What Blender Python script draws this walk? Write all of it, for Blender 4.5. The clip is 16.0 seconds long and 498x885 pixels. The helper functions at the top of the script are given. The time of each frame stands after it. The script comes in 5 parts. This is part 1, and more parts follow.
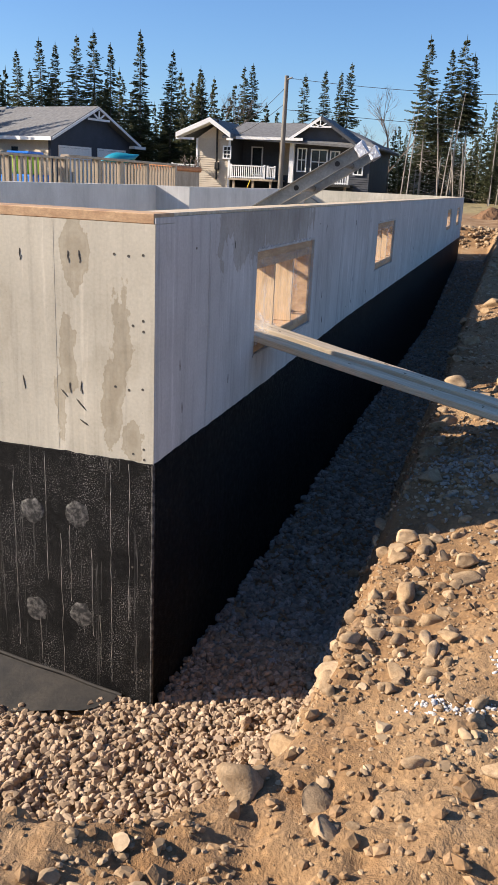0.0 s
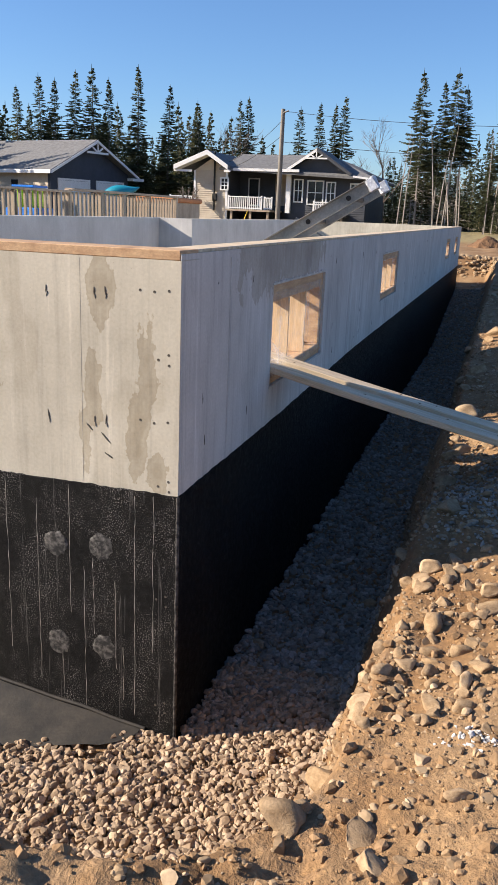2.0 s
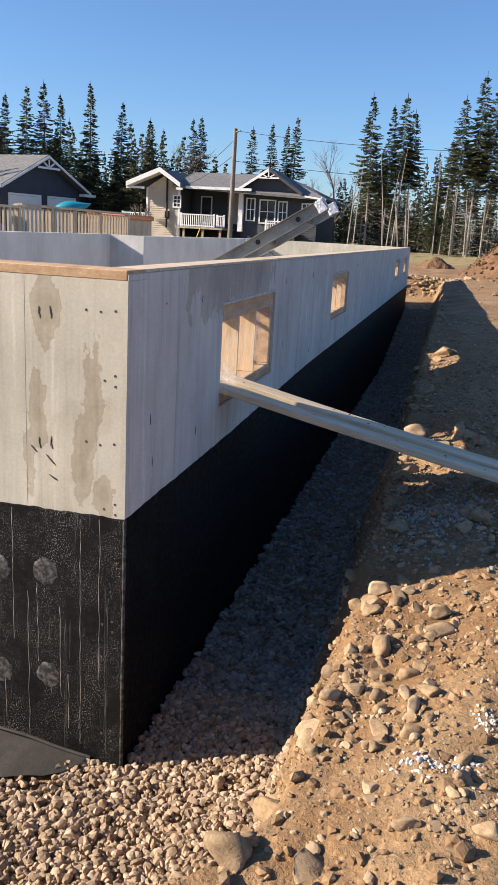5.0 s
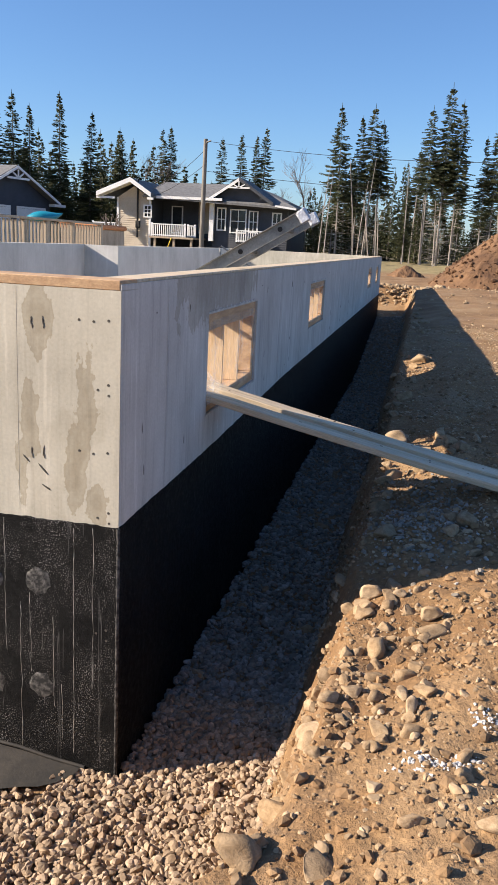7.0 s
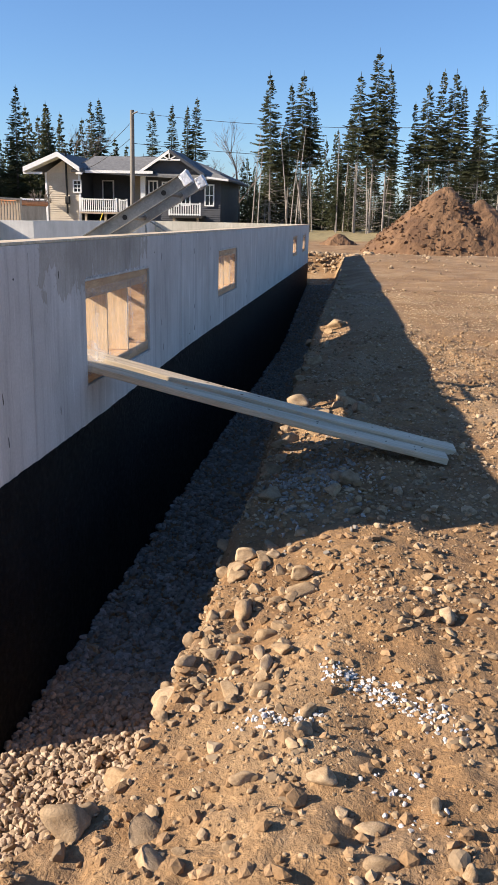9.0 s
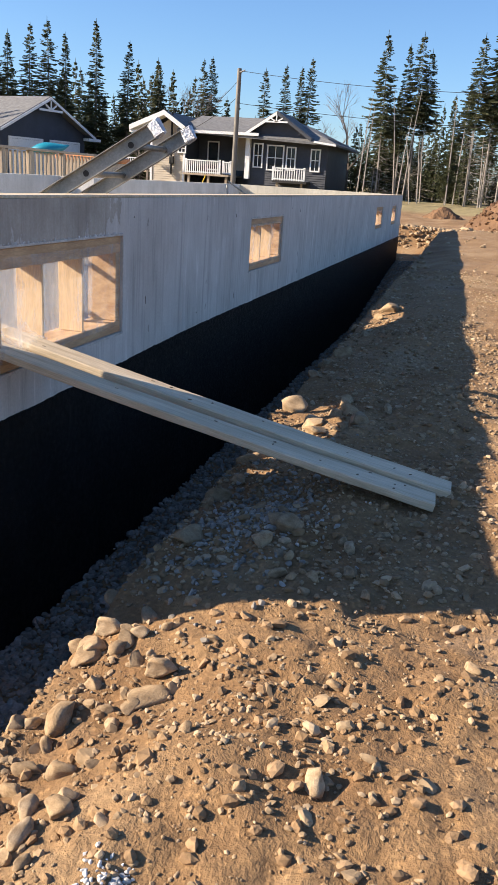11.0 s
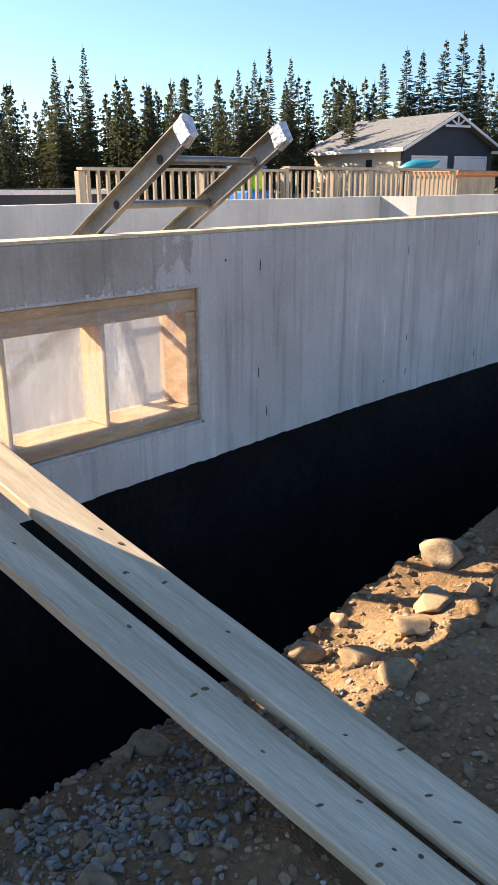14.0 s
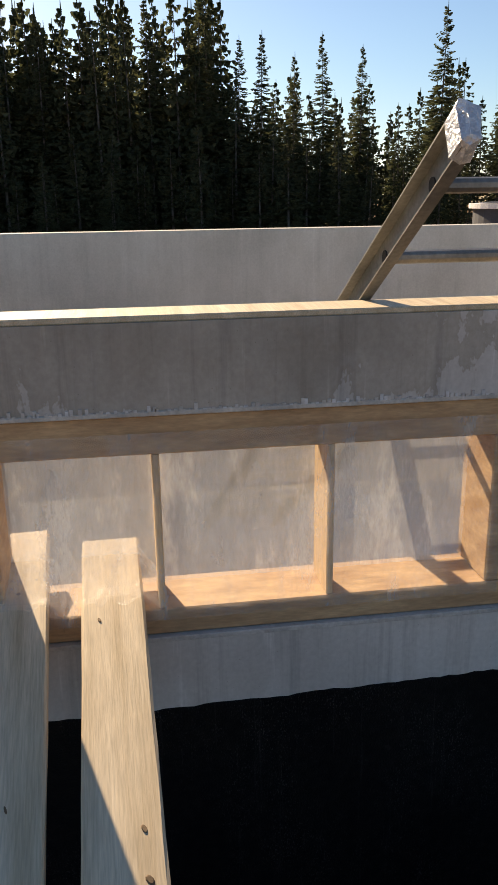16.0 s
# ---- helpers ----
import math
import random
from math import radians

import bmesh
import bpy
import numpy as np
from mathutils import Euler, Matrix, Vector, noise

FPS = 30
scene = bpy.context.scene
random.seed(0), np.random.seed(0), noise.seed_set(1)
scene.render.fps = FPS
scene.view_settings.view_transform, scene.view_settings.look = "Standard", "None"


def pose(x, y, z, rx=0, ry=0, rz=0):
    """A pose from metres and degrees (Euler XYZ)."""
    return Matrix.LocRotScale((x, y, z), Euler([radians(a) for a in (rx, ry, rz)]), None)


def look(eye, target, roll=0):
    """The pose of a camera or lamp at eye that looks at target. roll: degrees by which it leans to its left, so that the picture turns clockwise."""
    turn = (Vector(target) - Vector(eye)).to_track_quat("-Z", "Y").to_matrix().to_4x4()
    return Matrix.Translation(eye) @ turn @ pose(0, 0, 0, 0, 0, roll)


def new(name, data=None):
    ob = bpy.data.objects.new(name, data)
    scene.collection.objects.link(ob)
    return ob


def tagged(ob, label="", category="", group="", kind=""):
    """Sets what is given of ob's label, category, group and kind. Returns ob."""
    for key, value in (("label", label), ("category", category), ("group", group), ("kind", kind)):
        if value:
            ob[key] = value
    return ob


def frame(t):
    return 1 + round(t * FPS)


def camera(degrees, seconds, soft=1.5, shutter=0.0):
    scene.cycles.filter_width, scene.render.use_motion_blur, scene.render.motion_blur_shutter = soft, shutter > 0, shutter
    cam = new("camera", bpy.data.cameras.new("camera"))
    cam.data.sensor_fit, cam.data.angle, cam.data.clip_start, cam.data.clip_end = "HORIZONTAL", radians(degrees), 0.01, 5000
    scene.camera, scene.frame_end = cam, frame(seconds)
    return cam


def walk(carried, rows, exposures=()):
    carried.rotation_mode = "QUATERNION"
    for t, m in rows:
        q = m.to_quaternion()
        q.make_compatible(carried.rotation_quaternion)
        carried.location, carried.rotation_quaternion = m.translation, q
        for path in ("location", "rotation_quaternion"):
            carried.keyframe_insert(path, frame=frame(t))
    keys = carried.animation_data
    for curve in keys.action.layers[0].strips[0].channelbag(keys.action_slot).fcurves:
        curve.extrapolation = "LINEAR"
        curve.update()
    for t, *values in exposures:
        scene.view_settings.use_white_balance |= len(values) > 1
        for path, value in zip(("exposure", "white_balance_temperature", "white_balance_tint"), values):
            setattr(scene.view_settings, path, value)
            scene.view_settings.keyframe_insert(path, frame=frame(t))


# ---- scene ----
cam = camera(34.4, 16.0)
EXPOSURES = [(0, 1.05, 6700, 13), (9.5, 1.12, 6800, 13), (12, 1.38, 7000, 13), (12.5, 1.52, 7100, 13), (13, 1.76, 7600, 13.5), (13.5, 1.74, 7700, 13.5), (14, 1.66, 7700, 13.5), (15, 1.35, 8600, 14), (15.5, 1.08, 8900, 14), (16, 0.85, 8900, 13.5)]
PATH = [
    (0, (1.34, -2.986, 2.577), (0.782, -1.167, 1.96), 2.7),
    (0.5, (1.352, -2.988, 2.574), (0.739, -1.19, 1.948), 0.8),
    (1, (1.353, -3.002, 2.581), (0.722, -1.202, 1.979), -0.2),
    (1.5, (1.296, -3.031, 2.59), (0.684, -1.214, 2.023), 0.9),
    (2, (1.238, -3.045, 2.599), (0.678, -1.206, 2.048), 2.3),
    (2.5, (1.227, -3.041, 2.603), (0.725, -1.182, 2.065), 3.5),
    (3, (1.227, -3.036, 2.603), (0.76, -1.167, 2.067), 5.0),
    (3.5, (1.231, -3.042, 2.608), (0.775, -1.169, 2.074), 5.7),
    (4, (1.237, -3.033, 2.609), (0.773, -1.158, 2.09), 4.7),
    (6.3, (1.251, -2.989, 2.619), (0.81, -1.102, 2.123), 2.6),
    (6.5, (1.217, -3.026, 2.614), (0.787, -1.132, 2.135), 3.3),
    (7, (1.171, -3.062, 2.611), (0.784, -1.16, 2.13), 3.0),
    (7.5, (1.138, -3.079, 2.602), (0.839, -1.165, 2.104), 4.5),
    (8, (1.22, -3.051, 2.617), (0.953, -1.128, 2.135), 5.5),
    (8.5, (1.386, -3.016, 2.605), (1.089, -1.095, 2.137), 3.2),
    (9, (1.52, -2.949, 2.563), (1.26, -1.04, 2.026), 1.3),
    (9.5, (1.62, -2.683, 2.571), (1.403, -0.781, 1.992), 2.3),
    (9.7, (1.652, -2.591, 2.577), (1.427, -0.691, 1.995), 2.6),
    (11.8, (2.389, -1.252, 2.573), (1.608, 0.476, 1.938), 0.7),
    (12, (2.445, -1.091, 2.59), (1.588, 0.602, 1.958), -0.5),
    (12.5, (2.541, -0.732, 2.581), (1.578, 0.897, 1.935), -1.0),
    (13, (2.516, -0.333, 2.603), (1.478, 1.236, 1.924), -0.9),
    (13.5, (2.584, 0.045, 2.603), (1.395, 1.529, 1.981), -1.5),
    (14, (2.577, 0.428, 2.624), (1.236, 1.78, 2.012), -0.4),
    (14.5, (2.431, 0.857, 2.664), (0.906, 1.973, 2.011), 0.3),
    (15, (2.306, 1.362, 2.652), (0.527, 2.043, 2.043), 0.2),
    (15.5, (2.146, 1.629, 2.677), (0.279, 2.037, 2.086), -0.1),
    (16, (1.824, 1.762, 2.694), (-0.068, 2.04, 2.108), -0.8),
]
walk(cam, [(t, look(*p)) for t, *p in PATH], exposures=EXPOSURES)

# ---- world, sun ----
SUN_DIR = Vector((-0.84, -0.275, 0.437)).normalized()
world = bpy.data.worlds.new("sky_world")
scene.world = world
world.use_nodes = True
wn = world.node_tree
sky = wn.nodes.new("ShaderNodeTexSky")
sky.sky_type = 'NISHITA'
sky.sun_disc = False
sky.sun_elevation = math.asin(SUN_DIR.z)
sky.sun_rotation = math.atan2(SUN_DIR.x, SUN_DIR.y) % (2 * math.pi)
sky.air_density, sky.dust_density, sky.ozone_density = 1.0, 0.4, 8.0
wn.links.new(sky.outputs[0], wn.nodes["Background"].inputs[0])
wn.nodes["Background"].inputs[1].default_value = 0.085
sun = new("sun", bpy.data.lights.new("sun", "SUN"))
sun.data.energy, sun.data.angle, sun.data.color = 5.0, radians(0.5), (1.0, 0.9, 0.76)
sun.matrix_world = look(SUN_DIR * 50, (0, 0, 0))


# ---- materials ----
def ramp(nt, src, stops):
    n = nt.nodes.new("ShaderNodeValToRGB")
    el = n.color_ramp.elements
    while len(el) < len(stops):
        el.new(0.5)
    for e, (p, c) in zip(el, stops):
        e.position, e.color = p, (*c, 1)
    nt.links.new(src, n.inputs[0])
    return n.outputs[0]


def mixc(nt, fac, a, b, mode='MIX'):
    n = nt.nodes.new("ShaderNodeMix")
    n.data_type, n.blend_type = 'RGBA', mode
    for sock, v in ((n.inputs[0], fac), (n.inputs[6], a), (n.inputs[7], b)):
        if isinstance(v, (int, float)):
            sock.default_value = v
        elif isinstance(v, tuple):
            sock.default_value = (*v, 1)
        else:
            nt.links.new(v, sock)
    return n.outputs[2]


def nz(nt, scale, stretch=(1, 1, 1), detail=5, rough=0.6, kind="ShaderNodeTexNoise", where="Object"):
    tc = nt.nodes.new("ShaderNodeTexCoord")
    mp = nt.nodes.new("ShaderNodeMapping")
    mp.inputs["Scale"].default_value = stretch
    nt.links.new(tc.outputs[where], mp.inputs[0])
    n = nt.nodes.new(kind)
    n.inputs["Scale"].default_value = scale
    if kind == "ShaderNodeTexNoise":
        n.inputs["Detail"].default_value, n.inputs["Roughness"].default_value = detail, rough
    nt.links.new(mp.outputs[0], n.inputs["Vector"])
    return n.outputs[0]


def mat(name, dark, light, scale=8, fine=90, rough=0.8, metal=0.0, bump=0.3, dist=0.004, stretch=(1, 1, 1), per=0.0, lo=0.3, hi=0.7):
    """Two scales of noise between two colours, fine grain and relief; per: how far single pieces differ."""
    m = bpy.data.materials.new(name)
    m.use_nodes = True
    nt = m.node_tree
    b = nt.nodes["Principled BSDF"]
    col = ramp(nt, nz(nt, scale, stretch), [(lo, dark), (hi, light)])
    f = nz(nt, fine, stretch, 3)
    col = mixc(nt, 0.35, col, ramp(nt, f, [(0.3, (0.45, 0.45, 0.45)), (0.7, (1.35, 1.35, 1.35))]), 'MULTIPLY')
    if per:
        oi = nt.nodes.new("ShaderNodeObjectInfo")
        ge = nt.nodes.new("ShaderNodeNewGeometry")
        add = nt.nodes.new("ShaderNodeMath")
        add.operation = 'ADD'
        nt.links.new(oi.outputs["Random"], add.inputs[0])
        nt.links.new(ge.outputs["Random Per Island"], add.inputs[1])
        fr = nt.nodes.new("ShaderNodeMath")
        fr.operation = 'FRACT'
        nt.links.new(add.outputs[0], fr.inputs[0])
        g = 1 - per
        col = mixc(nt, 1.0, col, ramp(nt, fr.outputs[0], [(0, (g, g * 0.97, g * 0.94)), (0.5, (1, 0.95, 0.86)), (0.8, (1.1, 1.1, 1.1)), (1, (1 + per, 1 + per, 1 + per))]), 'MULTIPLY')
    nt.links.new(col, b.inputs["Base Color"])
    b.inputs["Roughness"].default_value, b.inputs["Metallic"].default_value = rough, metal
    if bump:
        bp = nt.nodes.new("ShaderNodeBump")
        bp.inputs["Strength"].default_value, bp.inputs["Distance"].default_value = bump, dist
        nt.links.new(f, bp.inputs["Height"])
        nt.links.new(bp.outputs[0], b.inputs["Normal"])
    return m


def blot_mask(nt, blots, along):
    """Seepage stains: soft ovals (along, z, half width, half height) with a ragged edge."""
    def math_(op, a, b=None):
        n = nt.nodes.new("ShaderNodeMath")
        n.operation = op
        for i, v in enumerate((a, b)):
            if isinstance(v, (int, float)):
                n.inputs[i].default_value = v
            elif v is not None:
                nt.links.new(v, n.inputs[i])
        return n.outputs[0]

    tc = nt.nodes.new("ShaderNodeTexCoord")
    sp = nt.nodes.new("ShaderNodeSeparateXYZ")
    nt.links.new(tc.outputs["Object"], sp.inputs[0])
    wob = math_('MULTIPLY', math_('SUBTRACT', nz(nt, 7, (1, 1, 0.6), 5, 0.65), 0.5), 1.9)
    best = None
    for x, z, w, h in blots:
        dx = math_('DIVIDE', math_('SUBTRACT', sp.outputs[along], x), w)
        dz = math_('DIVIDE', math_('SUBTRACT', sp.outputs["Z"], z), h)
        r = math_('SUBTRACT', 1.0, math_('SQRT', math_('ADD', math_('MULTIPLY', dx, dx), math_('MULTIPLY', dz, dz))))
        best = r if best is None else math_('MAXIMUM', best, r)
    return math_('ADD', best, wob)


def concrete(name, streak, damp_amount, tone, blots=(), along="X"):
    m = bpy.data.materials.new(name)
    m.use_nodes = True
    nt = m.node_tree
    b = nt.nodes["Principled BSDF"]
    col = ramp(nt, nz(nt, 1.7, (1, 1, 0.8), 6), [(0.3, tone[0]), (0.7, tone[1])])
    run = nz(nt, 17, (1, 1, 0.05), 5, 0.65)
    col = mixc(nt, streak, col, ramp(nt, run, [(0.28, (0.66, 0.65, 0.66)), (0.48, (1, 1, 1)), (0.6, (1.02, 1.02, 1.03)), (0.7, (1.35, 1.35, 1.38))]), 'MULTIPLY')
    damp = ramp(nt, nz(nt, 2.3, (1, 1, 0.55), 3, 0.5), [(0.53, (1, 1, 1)), (0.555, (0.66, 0.62, 0.56)), (0.63, (0.80, 0.77, 0.72)), (0.66, (1, 1, 1))])
    col = mixc(nt, damp_amount, col, damp, 'MULTIPLY')
    if blots:
        col = mixc(nt, 1.0, col, ramp(nt, blot_mask(nt, blots, along), [(0.42, (1, 1, 1)), (0.46, (0.74, 0.70, 0.64)), (0.60, (0.80, 0.77, 0.72)), (0.9, (0.70, 0.66, 0.60))]), 'MULTIPLY')
    fine = nz(nt, 70, (1, 1, 1), 4)
    col = mixc(nt, 0.3, col, ramp(nt, fine, [(0.3, (0.7, 0.7, 0.7)), (0.7, (1.2, 1.2, 1.2))]), 'MULTIPLY')
    pores = nz(nt, 38, (1, 1, 1), kind="ShaderNodeTexVoronoi")
    col = mixc(nt, 0.8, col, ramp(nt, pores, [(0.02, (0.55, 0.52, 0.5)), (0.07, (1, 1, 1))]), 'MULTIPLY')
    nt.links.new(col, b.inputs["Base Color"])
    b.inputs["Roughness"].default_value = 0.85
    bp = nt.nodes.new("ShaderNodeBump")
    bp.inputs["Strength"].default_value, bp.inputs["Distance"].default_value = 0.14, 0.003
    nt.links.new(fine, bp.inputs["Height"])
    nt.links.new(bp.outputs[0], b.inputs["Normal"])
    return m


def tar(name, drip):
    m = bpy.data.materials.new(name)
    m.use_nodes = True
    nt = m.node_tree
    b = nt.nodes["Principled BSDF"]
    col = ramp(nt, nz(nt, 3, (1, 1, 0.5), 6), [(0.3, (0.005, 0.005, 0.006)), (0.75, (0.013, 0.0125, 0.012))])
    runs = ramp(nt, nz(nt, 34, (1, 1, 0.022), 3, 0.65), [(0.63, (0, 0, 0)), (0.645, (0.16, 0.155, 0.15)), (0.662, (0.01, 0.01, 0.01))])
    col = mixc(nt, drip, col, runs, 'ADD')
    chalk = ramp(nt, nz(nt, 3.4, (1, 1, 1), 5, 0.75), [(0.66, (0, 0, 0)), (0.85, (0.12, 0.11, 0.10))])
    flecks = ramp(nt, nz(nt, 230, (1, 1, 0.6), 2, 0.5), [(0.57, (0, 0, 0)), (0.67, (0.5, 0.48, 0.46))])
    col = mixc(nt, ramp(nt, nz(nt, 5, (1, 1, 0.6), 4), [(0.42, (0, 0, 0)), (0.7, (drip * 1.6, drip * 1.6, drip * 1.6))]), col, flecks, 'ADD')
    col = mixc(nt, 0.6, col, chalk, 'ADD')
    fine = nz(nt, 170, (1, 1, 1), 4, 0.7)
    nt.links.new(col, b.inputs["Base Color"])
    nt.links.new(ramp(nt, nz(nt, 30), [(0.3, (0.45, 0.45, 0.45)), (0.7, (0.8, 0.8, 0.8))]), b.inputs["Roughness"])
    b.inputs["Specular IOR Level"].default_value = 0.08
    bp = nt.nodes.new("ShaderNodeBump")
    bp.inputs["Strength"].default_value, bp.inputs["Distance"].default_value = 0.9, 0.012
    nt.links.new(fine, bp.inputs["Height"])
    nt.links.new(bp.outputs[0], b.inputs["Normal"])
    return m


def film(name, opacity):
    m = bpy.data.materials.new(name)
    m.use_nodes = True
    nt = m.node_tree
    b = nt.nodes["Principled BSDF"]
    b.inputs["Base Color"].default_value = (0.85, 0.86, 0.88, 1)
    b.inputs["Roughness"].default_value = 0.18
    tr = nt.nodes.new("ShaderNodeBsdfTransparent")
    tl = nt.nodes.new("ShaderNodeBsdfTranslucent")
    tl.inputs[0].default_value = (0.9, 0.92, 0.95, 1)
    body = nt.nodes.new("ShaderNodeMixShader")
    body.inputs[0].default_value = 0.14
    nt.links.new(b.outputs[0], body.inputs[1])
    nt.links.new(tl.outputs[0], body.inputs[2])
    mx = nt.nodes.new("ShaderNodeMixShader")
    # Streaks: milky film, with its white reflections and haze put into the opacity.
    f = ramp(nt, nz(nt, 7, (1, 1, 0.3), 6, 0.75), [(p, (a_, a_, a_)) for p, a_ in zip((0.36, 0.52, 0.66, 0.72), opacity)])
    crease = nz(nt, 26, (1, 1, 0.45), 5, 0.7)
    bp = nt.nodes.new("ShaderNodeBump")
    bp.inputs["Strength"].default_value, bp.inputs["Distance"].default_value = 0.8, 0.02
    nt.links.new(crease, bp.inputs["Height"])
    nt.links.new(bp.outputs[0], b.inputs["Normal"])
    nt.links.new(f, mx.inputs[0])
    nt.links.new(tr.outputs[0], mx.inputs[1])
    nt.links.new(body.outputs[0], mx.inputs[2])
    nt.links.new(mx.outputs[0], nt.nodes["Material Output"].inputs[0])
    return m


def ground_mat(name):
    m = bpy.data.materials.new(name)
    m.use_nodes = True
    nt = m.node_tree
    b = nt.nodes["Principled BSDF"]
    col = ramp(nt, nz(nt, 1.3, (1, 1, 1), 6, 0.65), [(0.3, (0.21, 0.112, 0.046)), (0.5, (0.30, 0.18, 0.084)), (0.7, (0.385, 0.262, 0.145))])
    grit = nz(nt, 55, (1, 1, 1), 4, 0.7)
    col = mixc(nt, 0.55, col, ramp(nt, grit, [(0.3, (0.55, 0.53, 0.5)), (0.7, (1.35, 1.33, 1.3))]), 'MULTIPLY')
    peb = nz(nt, 34, (1, 1, 1), kind="ShaderNodeTexVoronoi")
    col = mixc(nt, 0.7, col, ramp(nt, peb, [(0.12, (1.35, 1.33, 1.28)), (0.3, (0.85, 0.83, 0.8)), (0.5, (0.75, 0.72, 0.7))]), 'MULTIPLY')
    # Pale dust patches; they also put extra brightness for the shaded bank into colour.
    dust_lift = ramp(nt, nz(nt, 0.9, (1, 1, 1), 7, 0.72), [(0.54, (0, 0, 0)), (0.72, (0.4, 0.4, 0.4))])
    col = mixc(nt, dust_lift, col, ramp(nt, grit, [(0.3, (0.24, 0.185, 0.125)), (0.7, (0.46, 0.375, 0.275))]))
    tc = nt.nodes.new("ShaderNodeTexCoord")
    sp = nt.nodes.new("ShaderNodeSeparateXYZ")
    nt.links.new(tc.outputs["Object"], sp.inputs[0])
    mr = nt.nodes.new("ShaderNodeMapRange")
    mr.inputs["From Min"].default_value, mr.inputs["From Max"].default_value = 33, 35
    nt.links.new(sp.outputs["Y"], mr.inputs["Value"])
    grass = ramp(nt, nz(nt, 2.2, (1, 1, 1), 6, 0.7), [(0.3, (0.17, 0.13, 0.055)), (0.7, (0.36, 0.29, 0.14))])
    col = mixc(nt, mr.outputs[0], col, grass)
    nt.links.new(col, b.inputs["Base Color"])
    b.inputs["Roughness"].default_value = 0.95
    bp = nt.nodes.new("ShaderNodeBump")
    bp.inputs["Strength"].default_value, bp.inputs["Distance"].default_value = 0.9, 0.014
    nt.links.new(grit, bp.inputs["Height"])
    nt.links.new(bp.outputs[0], b.inputs["Normal"])
    return m


CONC = concrete("cast_concrete", 0.45, 0.25, ((0.40, 0.365, 0.29), (0.60, 0.555, 0.45)))
BLOTS = ((-0.15, 1.98, 0.10, 0.30), (-0.19, 1.66, 0.09, 0.34), (-0.10, 1.50, 0.09, 0.16), (-0.40, 1.83, 0.08, 0.26), (-0.36, 2.26, 0.10, 0.22), (-0.44, 1.60, 0.05, 0.24), (-0.95, 1.85, 0.12, 0.4))
CONC_S = concrete("stained_concrete", 0.6, 0.3, ((0.40, 0.365, 0.29), (0.60, 0.555, 0.45)), BLOTS)
CONC2 = concrete("streaked_concrete", 0.9, 0.15, ((0.45, 0.43, 0.395), (0.62, 0.60, 0.56)))
DAMP_E = ((1.2, 2.36, 0.8, 0.36), (1.7, 2.36, 0.8, 0.36), (2.2, 2.36, 0.75, 0.34))
CONC_E = concrete("weathered_streaked_concrete", 0.95, 0.15, ((0.43, 0.41, 0.38), (0.60, 0.58, 0.545)), DAMP_E, "Y")
CONC_IN = concrete("smooth_formed_concrete", 0.3, 0.1, ((0.40, 0.385, 0.36), (0.56, 0.545, 0.515)))
TAR = tar("tar_coating", 0.1)
TAR_DRY = tar("weathered_tar_coating", 0.5)
FILM = film("clear_plastic_film", (0.28, 0.36, 0.66, 0.46))
FILM_THIN = film("thin_plastic_film", (0.06, 0.15, 0.40, 0.22))
GROUND = ground_mat("dug_earth")
STONE = mat("stone", (0.235, 0.155, 0.085), (0.43, 0.325, 0.21), 9, 70, 0.92, 0, 0.4, 0.003, per=0.32)
ROCK = mat("field_stone", (0.235, 0.155, 0.085), (0.425, 0.315, 0.20), 1.3, 9, 0.92, 0, 0.5, 0.006, per=0.3)
GRAVEL = mat("crushed_gravel", (0.27, 0.19, 0.125), (0.44, 0.34, 0.245), 14, 110, 0.88, 0, 0.4, 0.002, per=0.42)
# Greyer, darker copy of the gravel with the trench's shade put into its colour.
GREY_SHADE_GRAVEL = mat("grey_gravel_shade_toned", (0.20, 0.18, 0.155), (0.37, 0.34, 0.30), 9, 80, 0.9, 0, 0.4, 0.004, per=0.35)
CHALK = mat("white_crushed_stone", (0.42, 0.42, 0.42), (0.64, 0.64, 0.64), 9, 80, 0.8, 0, 0.3, 0.004, per=0.2)
CLAY = mat("red_brown_earth", (0.085, 0.042, 0.02), (0.21, 0.115, 0.056), 1.1, 14, 0.95, 0, 0.9, 0.05)
CLOD = mat("earth_clod", (0.19, 0.112, 0.055), (0.34, 0.225, 0.125), 5, 50, 0.95, 0, 0.6, 0.01, per=0.3)
PLANK = mat("weathered_plank", (0.46, 0.345, 0.21), (0.73, 0.60, 0.43), 3, 30, 0.65, 0, 0.25, 0.002, (0.5, 9, 9))
# Redder, darker pine: shade on the window frame's faces is put into its colour.
SHADE_PINE = mat("shade_toned_framing_pine", (0.36, 0.205, 0.105), (0.58, 0.385, 0.215), 7, 40, 0.7, 0, 0.2, 0.002, (2, 0.7, 4))
STUD = mat("clean_spruce_stud", (0.56, 0.385, 0.215), (0.68, 0.49, 0.30), 4, 40, 0.65, 0, 0.1, 0.001, (6, 6, 0.5))
KNOT = mat("wood_knot", (0.10, 0.06, 0.03), (0.2, 0.12, 0.06), 20, 90, 0.7)
ALU = mat("scuffed_aluminium", (0.20, 0.19, 0.17), (0.36, 0.345, 0.31), 6, 80, 0.5, 0.6, 0.15, 0.001)
GREYCAP = mat("silver_tape", (0.5, 0.51, 0.54), (0.75, 0.76, 0.78), 25, 60, 0.3, 0.35, 0.9, 0.01)
SMEAR = mat("chalky_tar", (0.010, 0.010, 0.010), (0.16, 0.15, 0.14), 48, 220, 0.8, 0, 0.8, 0.004, lo=0.42, hi=0.74)
